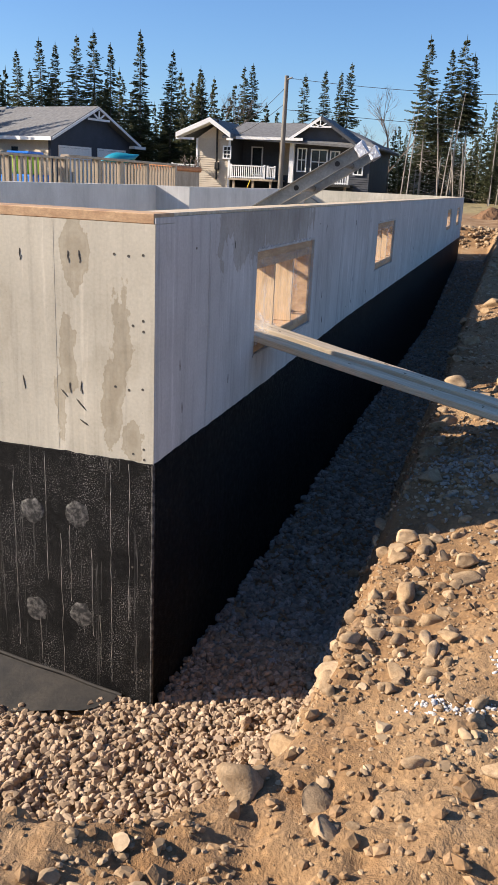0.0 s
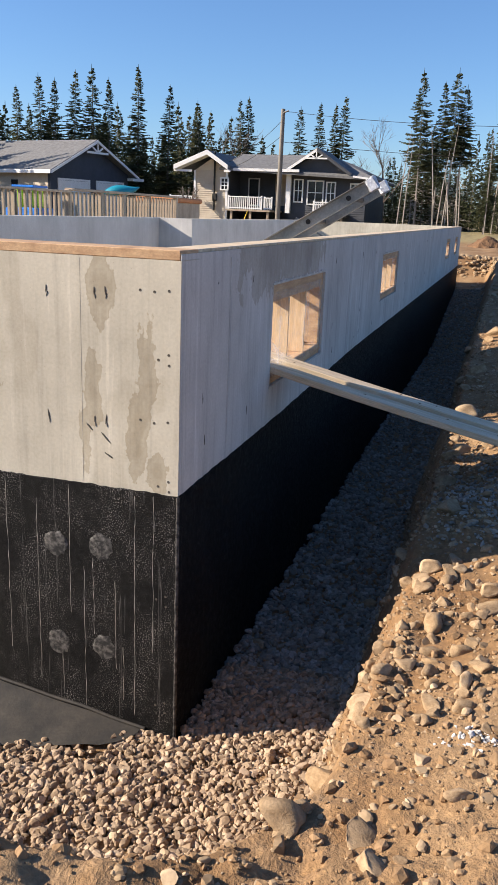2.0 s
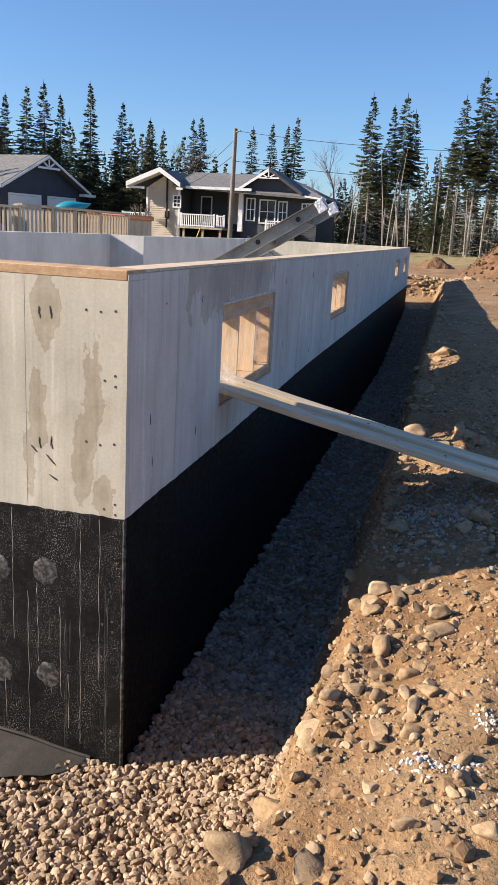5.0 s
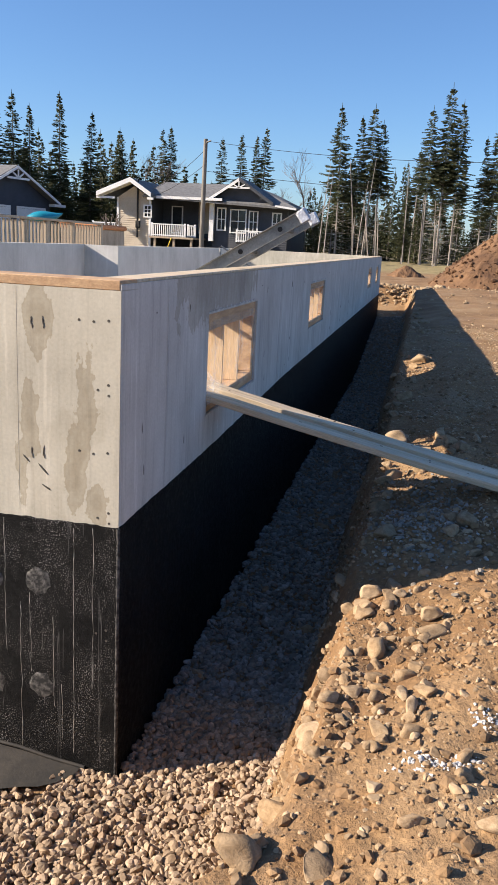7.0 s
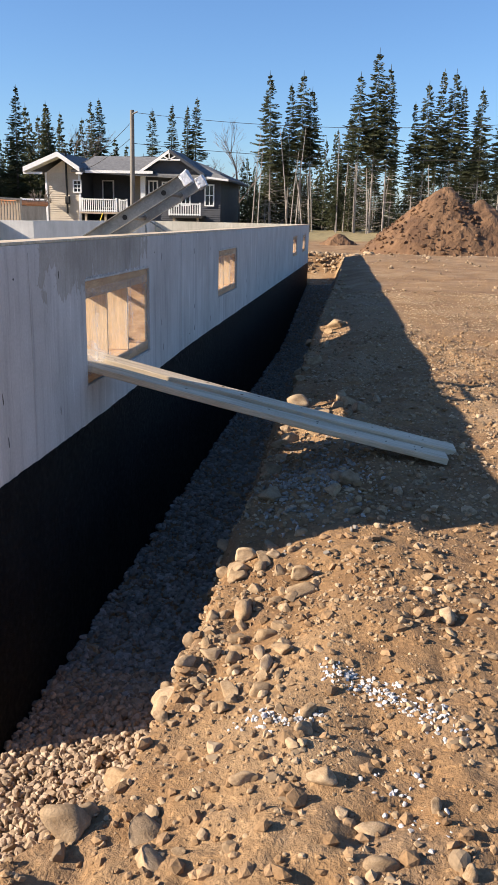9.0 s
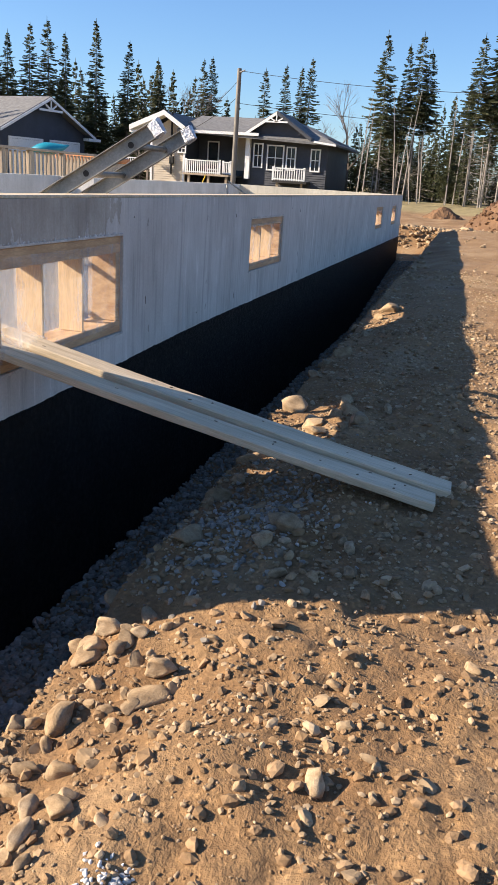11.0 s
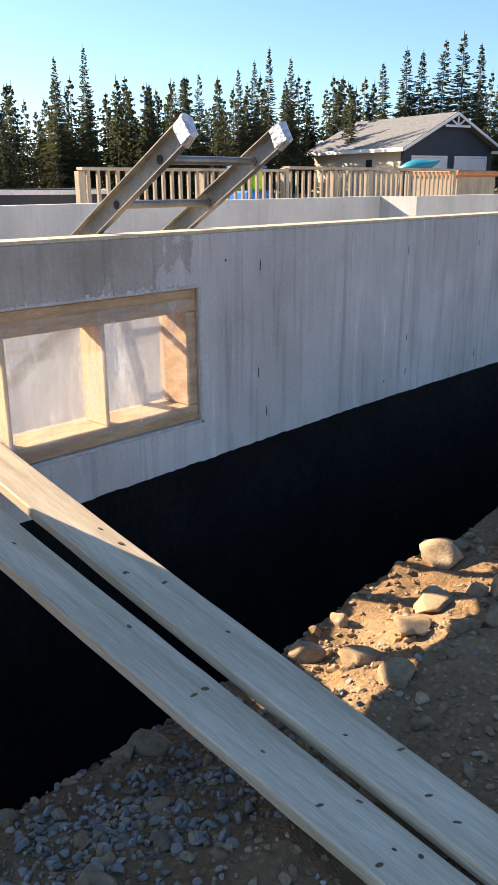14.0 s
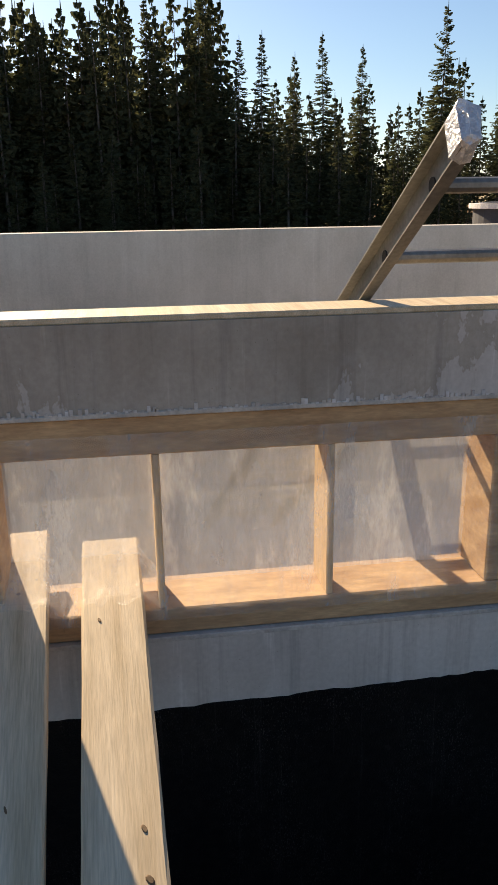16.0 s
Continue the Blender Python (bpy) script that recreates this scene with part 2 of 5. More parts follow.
LIME_RUN = mat("lime_run", (0.14, 0.135, 0.125), (0.46, 0.44, 0.40), 40, 120, 0.9, 0, 0)
SCAR_SHADE = mat("scar_and_hole_shade", (0.035, 0.03, 0.026), (0.14, 0.125, 0.105), 60, 200, 0.95, 0, 0.8, 0.004)
DARK = mat("dark_hole", (0.012, 0.012, 0.012), (0.03, 0.028, 0.025), 9, 60, 0.8)
BLACKPL = mat("black_membrane", (0.02, 0.02, 0.02), (0.055, 0.048, 0.04), 9, 70, 0.75)
SIDING = mat("beige_siding", (0.50, 0.42, 0.32), (0.58, 0.50, 0.39), 2, 40, 0.7, 0, 0.1)
WHITE = mat("white_paint", (0.72, 0.72, 0.71), (0.82, 0.82, 0.81), 2, 50, 0.55, 0, 0.05)
BLUEGREY = mat("dark_blue_siding", (0.030, 0.038, 0.055), (0.046, 0.055, 0.078), 2, 40, 0.65, 0, 0.1)
CHARCOAL = mat("charcoal_siding", (0.045, 0.049, 0.058), (0.068, 0.072, 0.083), 2, 40, 0.65, 0, 0.1)
SHINGLE = mat("grey_shingles", (0.11, 0.11, 0.11), (0.20, 0.20, 0.20), 5, 30, 0.9, 0, 0.4, 0.02)
GLASS = mat("window_glass", (0.02, 0.025, 0.03), (0.05, 0.055, 0.06), 2, 20, 0.06, 0, 0.0)
DECK = mat("weathered_deck_wood", (0.30, 0.235, 0.165), (0.48, 0.39, 0.29), 4, 50, 0.8, 0, 0.2, 0.003, (1, 1, 0.3))
ORANGE = mat("faded_orange_cover", (0.42, 0.15, 0.05), (0.58, 0.25, 0.10), 4, 40, 0.7)
TEAL = mat("teal_plastic", (0.0, 0.20, 0.28), (0.01, 0.28, 0.38), 3, 40, 0.4)
LIME = mat("lime_plastic", (0.35, 0.65, 0.02), (0.42, 0.75, 0.04), 3, 40, 0.4)
BLUE = mat("blue_plastic", (0.01, 0.16, 0.6), (0.02, 0.22, 0.75), 3, 40, 0.4)
POLE = mat("grey_pole_wood", (0.14, 0.128, 0.11), (0.235, 0.215, 0.185), 4, 40, 0.9, 0, 0.3, 0.01, (1, 1, 0.1))
BARK = mat("spruce_bark", (0.10, 0.085, 0.07), (0.20, 0.175, 0.15), 5, 40, 0.95)
PALEBARK = mat("pale_bark", (0.20, 0.175, 0.15), (0.36, 0.32, 0.275), 4, 40, 0.9)
NEEDLE = mat("spruce_needles", (0.05, 0.068, 0.034), (0.115, 0.12, 0.062), 0.9, 9, 0.85, 0, 0, per=0.3)
nt_ = NEEDLE.node_tree
leaf, thin = nt_.nodes["Principled BSDF"], nt_.nodes.new("ShaderNodeBsdfTranslucent")
both = nt_.nodes.new("ShaderNodeMixShader")
both.inputs[0].default_value = 0.4
nt_.links.new(leaf.inputs["Base Color"].links[0].from_socket, thin.inputs[0])
nt_.links.new(leaf.outputs[0], both.inputs[1])
nt_.links.new(thin.outputs[0], both.inputs[2])
nt_.links.new(both.outputs[0], nt_.nodes["Material Output"].inputs[0])
TWIG = mat("bare_twigs", (0.15, 0.12, 0.10), (0.24, 0.20, 0.17), 4, 40, 0.95)
YELLOW = mat("yellow_strap", (0.6, 0.4, 0.02), (0.7, 0.5, 0.04), 4, 40, 0.6)


# ---- mesh helpers ----
def part(name, bm, material, parent=None, label="", smooth=False):
    me = bpy.data.meshes.new(name)
    bm.to_mesh(me)
    bm.free()
    me.materials.append(material)
    if smooth:
        me.polygons.foreach_set("use_smooth", [True] * len(me.polygons))
    ob = new(name, me)
    if parent:
        ob.parent = parent
    if label:
        ob["label"] = label
    return ob


def thing(name, label, category, group="", kind="", at=(0, 0, 0)):
    ob = new(name)
    ob.location = at
    ob.empty_display_size = 0.1
    return tagged(ob, label, category, group, kind)


def add_box(bm, x0, x1, y0, y1, z0, z1, bevel=0.0):
    r = bmesh.ops.create_cube(bm, size=1)
    for v in r["verts"]:
        v.co = ((x0 + x1) / 2 + v.co.x * (x1 - x0), (y0 + y1) / 2 + v.co.y * (y1 - y0), (z0 + z1) / 2 + v.co.z * (z1 - z0))
    if bevel:
        es = list({e for v in r["verts"] for e in v.link_edges})
        bmesh.ops.bevel(bm, geom=es, offset=bevel, segments=1, affect='EDGES')
    return r


def boxes(*rows, bevel=0.0):
    bm = bmesh.new()
    for r in rows:
        add_box(bm, *r, bevel=bevel)
    return bm


def prism(points, axis, a, b):
    """A flat outline (two coordinates a point) pushed from a to b along x, y or z."""
    bm = bmesh.new()
    def put(p, h):
        return {"x": (h, p[0], p[1]), "y": (p[0], h, p[1]), "z": (p[0], p[1], h)}[axis]
    lo = [bm.verts.new(put(p, a)) for p in points]
    hi = [bm.verts.new(put(p, b)) for p in points]
    bm.faces.new(lo)
    bm.faces.new(hi)
    for i in range(len(points)):
        j = (i + 1) % len(points)
        bm.faces.new((lo[i], lo[j], hi[j], hi[i]))
    bmesh.ops.recalc_face_normals(bm, faces=bm.faces)
    return bm


def bar(p, q, w, h, bevel=0.0):
    """A straight bar of section w by h from p to q."""
    p, q = Vector(p), Vector(q)
    bm = bmesh.new()
    add_box(bm, 0, (q - p).length, -w / 2, w / 2, -h / 2, h / 2, bevel)
    d = (q - p).normalized()
    side = Vector((0, 0, 1)).cross(d)
    side = side.normalized() if side.length > 1e-4 else Vector((0, 1, 0))
    up = d.cross(side)
    m = Matrix((d, side, up)).transposed().to_4x4()
    bm.transform(Matrix.Translation(p) @ m)
    return bm


def tube(p, q, r0, r1, seg=8):
    p, q = Vector(p), Vector(q)
    bm = bmesh.new()
    bmesh.ops.create_cone(bm, cap_ends=True, segments=seg, radius1=r0, radius2=r1, depth=(q - p).length)
    bm.transform(Matrix.Translation((p + q) / 2) @ (q - p).to_track_quat("Z", "Y").to_matrix().to_4x4())
    return bm


# ---- ground: one sheet ----
XW, YE = -4.75, 19.0      # foundation: west wall line, far end
JX, JY = -4.12, 10.6      # the jog in the west wall
TOP, CTOP, PAINT = 2.44, 2.40, 1.405
rng = np.random.default_rng(5)
TAB = rng.random((256, 256))


def vnoise(x, y):
    xi, yi = np.floor(x).astype(int), np.floor(y).astype(int)
    fx, fy = x - xi, y - yi
    fx, fy = fx * fx * (3 - 2 * fx), fy * fy * (3 - 2 * fy)
    a, b = TAB[xi % 256, yi % 256], TAB[(xi + 1) % 256, yi % 256]
    c, d = TAB[xi % 256, (yi + 1) % 256], TAB[(xi + 1) % 256, (yi + 1) % 256]
    return (a * (1 - fx) + b * fx) * (1 - fy) + (c * (1 - fx) + d * fx) * fy - 0.5


def fbm(x, y, octaves=4):
    s, k = 0, 1.0
    for i in range(octaves):
        s = s + k * vnoise(x * 2 ** i + 17.3 * i, y * 2 ** i + 5.1 * i)
        k *= 0.5
    return s


def ss(a, b, v):
    t = np.clip((v - a) / (b - a), 0, 1)
    return t * t * (3 - 2 * t)


def foot(x, y):
    """1 at the foot of the cut bank round the foundation."""
    wob = 0.09 * fbm(x * 1.4 + 3, y * 1.4, 3)
    px, py = np.maximum(x, 0) / 0.70, np.maximum(-y, 0) / 1.2
    return (px ** 3 + py ** 3) ** (1 / 3) + wob


def height(x, y):
    x, y = np.asarray(x, float), np.asarray(y, float)
    q = foot(x, y)
    rise = 0.027 * np.clip(y, -3, 19) - 0.03 * np.clip(y - 19, 0, 8) + 0.035 * np.clip(y - 27, 0, 15)
    up = np.clip((q - 1) / 0.42, 0, 1)
    up = 0.55 * up + 0.45 * up * up * (3 - 2 * up)
    bank = 0.86 + rise + 0.10 * ss(1.4, 2.3, q)
    floor_ = 0.19 + 0.05 * ss(0.2, 1, q) + 0.68 * ss(11.5, 19.5, y)
    z = floor_ + (0.24 + bank - floor_) * up
    rough = ss(0.95, 1.25, q)
    near = ss(5.5, 3.6, x) * ss(-2.2, -0.9, x) * ss(-4.2, -2.9, y) * ss(8.5, 5.2, y)
    z = z + rough * (0.075 * fbm(x * 1.1, y * 1.1, 3) + near * (0.036 * fbm(x * 3.6, y * 3.6, 3) + (0.022 + 0.016 * ss(-1.0, -1.5, y)) * fbm(x * 14, y * 14, 3)))
    # the trench ends past the far corner; west and far sides stay high
    plateau = 1.16 + rise + 0.06 * fbm(x * 1.3, y * 1.3, 3)
    z = z + (plateau - z) * ss(19.9, 21.2, y)
    west = np.maximum(ss(-5.3, -6.0, x), 0)
    z = z + (np.where(y > 19, plateau, 1.75 - 0.95 * ss(-9.5, -13, x)) - z) * west
    inside = (x < 0.02) & (x > XW - 0.1) & (y > -0.02) & (y < YE + 0.05)
    z = np.where(inside, 0.12 + 0.02 * fbm(x * 3, y * 3, 3), z)
    return z


def axis(lo, hi, step, far, grow):
    mid = list(np.arange(lo, hi, step))
    a, s = [], step
    v = hi
    while v < far:
        a.append(v)
        s *= grow
        v += s
    a.append(far)
    b, s, v = [], step, lo
    while v > -far:
        s *= grow
        v -= s
        b.append(v)
    return np.array(sorted(set(round(float(i), 4) for i in b + mid + a)))


gx = axis(-0.6, 3.2, 0.022, 900, 1.06)
gy = axis(-2.6, 4.6, 0.022, 900, 1.05)
X, Y = np.meshgrid(gx, gy, indexing="ij")
Z = height(X, Y)
nx, ny = len(gx), len(gy)
idx = np.arange(nx * ny).reshape(nx, ny)
quads = np.stack([idx[:-1, :-1], idx[1:, :-1], idx[1:, 1:], idx[:-1, 1:]], -1).reshape(-1, 4)
me = bpy.data.meshes.new("ground")
me.from_pydata(np.stack([X, Y, Z], -1).reshape(-1, 3).tolist(), [], quads.tolist())
me.polygons.foreach_set("use_smooth", [True] * len(me.polygons))
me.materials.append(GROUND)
ground = tagged(new("ground", me), "bare brown dug earth with pebbles and a cut trench", "ground", kind="structure")


def gz(x, y):
    return float(height(x, y))


# ---- foundation ----
WINS = [(1.38, 2.725, 1.626, 2.207), (5.54, 6.77, 1.75, 2.225), (14.35, 15.35, 1.80, 2.21), (17.0, 17.85, 1.80, 2.21)]
T = 0.2


def wall_with_openings(y0, y1, wins, x0, x1, z0, z1):
    rows, y = [], y0
    for a, b, c, d in wins:
        rows += [(x0, x1, y, a, z0, z1), (x0, x1, a, b, z0, c), (x0, x1, a, b, d, z1)]
        y = b
    rows.append((x0, x1, y, y1, z0, z1))
    return boxes(*rows)


wall_east = tagged(part("wall_east", wall_with_openings(T, YE, WINS, -T, 0, -0.2, 2.425), CONC_E), "long grey poured concrete foundation wall with window openings", "wall", kind="structure")
wall_south = tagged(part("wall_south", boxes((XW - T, 0, 0, T, -0.2, CTOP)), CONC_S), "sunlit poured concrete foundation end wall with damp stains", "wall", kind="structure")
wall_west = tagged(part("wall_west", boxes((XW - T, XW, T, JY, -0.2, TOP)), CONC_IN), "plain grey concrete foundation wall seen inside", "wall", kind="structure")
wall_jog = tagged(part("wall_jog", boxes((XW - T, JX, JY, JY + T, -0.2, TOP)), CONC_IN), "short concrete return of the foundation wall", "wall", kind="structure")
wall_west_2 = tagged(part("wall_west_2", boxes((JX - T, JX, JY + T, YE - T, -0.2, TOP)), CONC_IN), "plain grey concrete foundation wall seen inside", "wall", kind="structure")
wall_north = tagged(part("wall_north", boxes((JX - T, -T, YE - T, YE, -0.2, CTOP)), CONC), "far concrete foundation wall lit by the sun", "wall", kind="structure")


def coating(name, run, out, length, parent):
    """Black coat with an uneven upper edge, 5 mm proud of the wall."""
    bm = bmesh.new()
    n = int(length / 0.025)
    prev = None
    for i in range(n + 1):
        s = length * i / n
        e = PAINT + (0.055 * float(ss(1.0, 4.6, np.float64(s))) if run[1] else 0.0) + 0.005 * float(fbm(np.float64(s * 9), np.float64(3.0))) + 0.003 * random.uniform(-1, 1)
        col = []
        for off, z in ((0.0, e + 0.001), (0.005, e - 0.003), (0.005, 0.8), (0.005, -0.1)):
            p = [run[0] * s + out[0] * off, run[1] * s + out[1] * off, z]
            col.append(bm.verts.new(p))
        if prev:
            for k in range(3):
                bm.faces.new((prev[k], prev[k + 1], col[k + 1], col[k]))
        prev = col
    bmesh.ops.recalc_face_normals(bm, faces=bm.faces)
    return part(name, bm, TAR if run[1] else TAR_DRY, parent, "black tar damp-proofing coat")


coat_e = coating("damp_proofing", (0, 1), (1, 0), YE, wall_east)
coat_s = coating("damp_proofing", (-1, 0), (0, -1), -XW + T, wall_south)
# top plates set into the wall heads
part("top_plate", boxes((-0.15, -0.006, T, YE, 2.425, TOP), bevel=0.003), PLANK, wall_east, "pale sawn pine top plate")
part("top_plate", boxes((XW - T, -0.0045, -0.001, T - 0.002, CTOP, TOP), bevel=0.003), SHADE_PINE, wall_south, "orange sawn pine top plate")
part("top_plate", boxes((JX - T, -0.002, YE + 0.002, YE + 0.02, CTOP, TOP), (JX - T, -T, YE - T, YE, CTOP, TOP - 0.001)), CONC, wall_north)
part("inner_head", boxes((-T, -0.152, T, YE - T - 0.002, 2.426, TOP - 0.006)), CONC, wall_east)

# form seams and tie holes
for y in (0.62, 3.78, 4.98, 8.6, 11.0, 13.4):
    part("form_seam", boxes((0, 0.0015, y - 0.0015, y + 0.0015, PAINT + 0.08, CTOP - 0.01)), CONC2, wall_east)


def ring_mesh(r):
    bm = bmesh.new()
    bmesh.ops.create_cone(bm, cap_ends=True, segments=10, radius1=r, radius2=r * 0.8, depth=0.0016)
    return bm


# Nearly flush discs; the shade inside the tie craters is put into their dark colour.
tie = bpy.data.meshes.new("tie_hole")
b_ = ring_mesh(0.0065)
b_.to_mesh(tie)
b_.free()
tie.materials.append(SCAR_SHADE)
random.seed(3)
TIES = [(-0.18, 2.275), (-0.116, 2.271), (-0.052, 2.278), (-0.097, 1.993), (-0.051, 2.016), (-0.049, 1.972), (-0.178, 1.727), (-0.115, 1.719), (-0.052, 1.728), (-0.046, 1.464), (-0.095, 1.438), (-0.043, 1.418)]
TIES += [(x, z - 0.55 * k) for x, z in ((-0.097, 1.45), (-0.051, 1.47), (-0.049, 1.42)) for k in (1, 2) if z - 0.55 * k < 1.3]
TIES += [(-1.2, 2.27), (-1.2, 1.72), (-1.75, 2.27), (-1.75, 1.72)]
for x, z in TIES:
    o = new("tie_hole", tie)
    o.parent = wall_south
    o.matrix_local = pose(x, -0.0004 if z > PAINT else -0.0056, z, 90)
for y in np.arange(0.45, 18, 0.61):
    for z in (2.28, 1.55):
        if random.random() < 0.25 and not any(a - 0.05 < y < b + 0.05 for a, b, c, d in WINS):
            o = new("tie_hole", tie)
            o.parent = wall_east
            o.matrix_local = pose(0.0004, float(y), z + random.uniform(-0.03, 0.03), 0, 90, 0)
# drips left by the form ties
def scar(p, length, width, tilt, parent, turn=0):
    bm = bmesh.new()
    bmesh.ops.create_icosphere(bm, subdivisions=2, radius=1)
    for v in bm.verts:
        v.co *= 1 + 0.5 * noise.noise(v.co * 2 + Vector(p) * 7)
    bm.transform(pose(*p, 0, 0, turn) @ pose(0, 0, 0, 0, tilt, 0) @ Matrix.Diagonal((width, 0.0018, length, 1)))
    part("tie_scar", bm, SCAR_SHADE, parent, "dark rough scar in the concrete")


for x, z in ((-0.617, 2.255), (-0.39, 2.26), (-0.338, 2.263), (-0.621, 1.699), (-0.395, 1.706), (-0.34, 1.71)):
    scar((x, -0.0005, z), random.uniform(0.016, 0.026), 0.0035, random.uniform(-8, 8), wall_south)
    scar((x + 0.004, -0.0005, z - 0.022), 0.012, 0.0025, random.uniform(-20, 20), wall_south)
for x, z, tl, ln in ((-0.421, 1.669, -45, 0.022), (-0.343, 1.629, -44, 0.032), (-0.327, 1.548, -62, 0.022)):
    scar((x, -0.0005, z), ln, 0.004, tl, wall_south)
for y in (0.32, 0.95, 3.1, 4.3, 5.1, 7.6, 8.9, 10.1):
    for z in (2.27, 1.78, 1.58):
        if random.random() < 0.8 and not any(a - 0.05 < y < b + 0.05 and z < 2.25 for a, b, c, d in WINS):
            scar((0.0005, y + random.uniform(-0.05, 0.05), z), random.uniform(0.015, 0.035), 0.003, random.uniform(-5, 5), wall_east, 90)
part("form_seam", boxes((-0.4565, -0.4553, -0.0006, 0.0, PAINT + 0.01, CTOP - 0.01)), CONC, wall_south)
part("wall_end_face", boxes((0, 0.0011, 0.002, T - 0.001, PAINT - 0.02, CTOP - 0.002)), CONC_E, wall_south)
part("corner_fill", boxes((-0.004, 0.001, 0.001, T - 0.002, CTOP + 0.001, 2.425)), CONC_E, wall_south)


def basement_window(i, y0, y1, z0, z1, studs, head=0.072):
    w = tagged(new("window_%d" % i), "unglazed window opening framed in raw lumber under clear plastic", "window", kind="structure")
    w.location = (0, (y0 + y1) / 2, z0)
    cy, f, g = (y0 + y1) / 2, 0.072, 0.002
    h = z1 - z0
    a, b = y0 - cy, y1 - cy
    part("window_sill", boxes((-T + g, -0.012, a + g, b - g, g, f), bevel=0.003), SHADE_PINE, w)
    part("window_head", boxes((-T + g, -0.012, a + g, b - g, h - head, h - g), bevel=0.003), SHADE_PINE, w)
    part("jamb", boxes((-T + g, -0.014, a + g, a + 0.042, f + g, h - head - g), bevel=0.003), SHADE_PINE, w)
    part("jamb", boxes((-T + g, -0.014, b - 0.062, b - g, f + g, h - head - g), bevel=0.003), SHADE_PINE, w)
    for s in studs:
        part("stud", boxes((-0.16, -0.014, s - cy - 0.009, s - cy + 0.009, f + g, h - head - g), bevel=0.002), STUD, w)
    # laitance lip round the opening
    lip = boxes((-0.002, 0.004, a - 0.016, b + 0.014, h, h + 0.012), (-0.002, 0.004, b, b + 0.014, -0.014, h), (-0.002, 0.004, a - 0.016, b + 0.014, -0.014, 0), bevel=0.002)
    for k in range(int((b - a) / 0.013)):
        yy, hh = a + 0.01 + k * 0.013 + random.uniform(-0.005, 0.005), 0.002 + 0.014 * random.random() ** 3
        add_box(lip, -0.001, 0.0035, yy - 0.004, yy + 0.004, h + 0.010, h + 0.012 + hh)
    part("mortar_lip", lip, CHALK, w, "pale cement lip round the frame")
    # two layers of film, one stapled behind the frame and one over its face
    ny_, nz_ = 60, 26
    for depth, lift, material in ((-0.172, 0.012, FILM), (-0.005, -0.006, FILM_THIN)):
        bm = bmesh.new()
        vs = [[bm.verts.new((depth + lift * abs(float(fbm(np.float64(j * 0.5 + i * 9), np.float64(k * 0.8), 3))), a + 0.02 + (b - a - 0.05) * j / ny_, f * 0.6 + (h - f * 1.2) * k / nz_)) for k in range(nz_ + 1)] for j in range(ny_ + 1)]
        for j in range(ny_):
            for k in range(nz_):
                bm.faces.new((vs[j][k], vs[j + 1][k], vs[j + 1][k + 1], vs[j][k + 1]))
        part("plastic_film", bm, material, w, "creased clear plastic sheet", True).visible_shadow = False
    return w


basement_window(1, *WINS[0], (1.806, 2.238), 0.098)
basement_window(2, *WINS[1], (5.95, 6.36))
basement_window(3, *WINS[2], (14.85,))
basement_window(4, *WINS[3], (17.4,))

# hand-trowelled tar patches over the form ties
for x, z in ((-0.60, 1.09), (-0.37, 1.11), (-0.60, 0.58), (-0.36, 0.60)):
    bm = bmesh.new()
    bmesh.ops.create_icosphere(bm, subdivisions=3, radius=1)
    for v in bm.verts:
        v.co *= 1 + 0.25 * noise.noise(v.co * 2.5 + Vector((x * 9, z * 9, 0)))
    bm.transform(pose(x, -0.004, z) @ Matrix.Diagonal((0.062, 0.003, 0.068, 1)))
    part("tar_patch", bm, SMEAR, wall_south, "greyish trowelled tar patch", True)

# thin lime runs down the tar
for x, z0, z1 in ((-0.203, 1.38, 0.27), (-0.46, 1.0, 0.24), (-0.112, 1.39, 0.62), (-0.30, 0.95, 0.5), (-0.53, 1.39, 0.75), (-0.41, 1.05, 0.66), (-0.70, 1.30, 0.36), (-0.86, 1.39, 0.5), (-0.26, 0.62, 0.34), (-0.58, 0.55, 0.3)):
    bm = bmesh.new()
    prev = None
    n_ = int((z0 - z1) / 0.012)
    for i in range(n_ + 1):
        z = z0 + (z1 - z0) * i / n_
        xx = x + 0.006 * noise.noise(Vector((x * 50, 0, z * 9))) + 0.0018 * noise.noise(Vector((x * 50, 3, z * 40)))
        w_ = 0.0006 + 0.0012 * max(0, noise.noise(Vector((x * 30, 9, z * 22))) + 0.35)
        cur = [bm.verts.new((xx - w_, -0.0052, z)), bm.verts.new((xx, -0.0058, z)), bm.verts.new((xx + w_, -0.0052, z))]
        if prev:
            for k in range(2):
                bm.faces.new((prev[k], prev[k + 1], cur[k + 1], cur[k]))
        prev = cur
    bmesh.ops.recalc_face_normals(bm, faces=bm.faces)
    part("lime_run", bm, LIME_RUN, wall_south, "thin pale lime run down the tar")

# built-up bead of tar down the arris
bm = bmesh.new()
vs_ = []
for i in range(60):
    z = 0.2 + (PAINT - 0.205) * i / 59
    w_ = 0.006 + 0.004 * noise.noise(Vector((0, 0, z * 14)))
    vs_.append([bm.verts.new(p) for p in ((-w_, -0.005, z), (0.001, -0.006 - w_ * 0.5, z), (0.006 + w_ * 0.5, -0.001, z), (0.005, w_, z))])
for a, b in zip(vs_, vs_[1:]):
    for k in range(3):
        bm.faces.new((a[k], a[k + 1], b[k + 1], b[k]))
part("tar_bead", bm, SMEAR, wall_south, "chalky bead of tar down the corner", True)

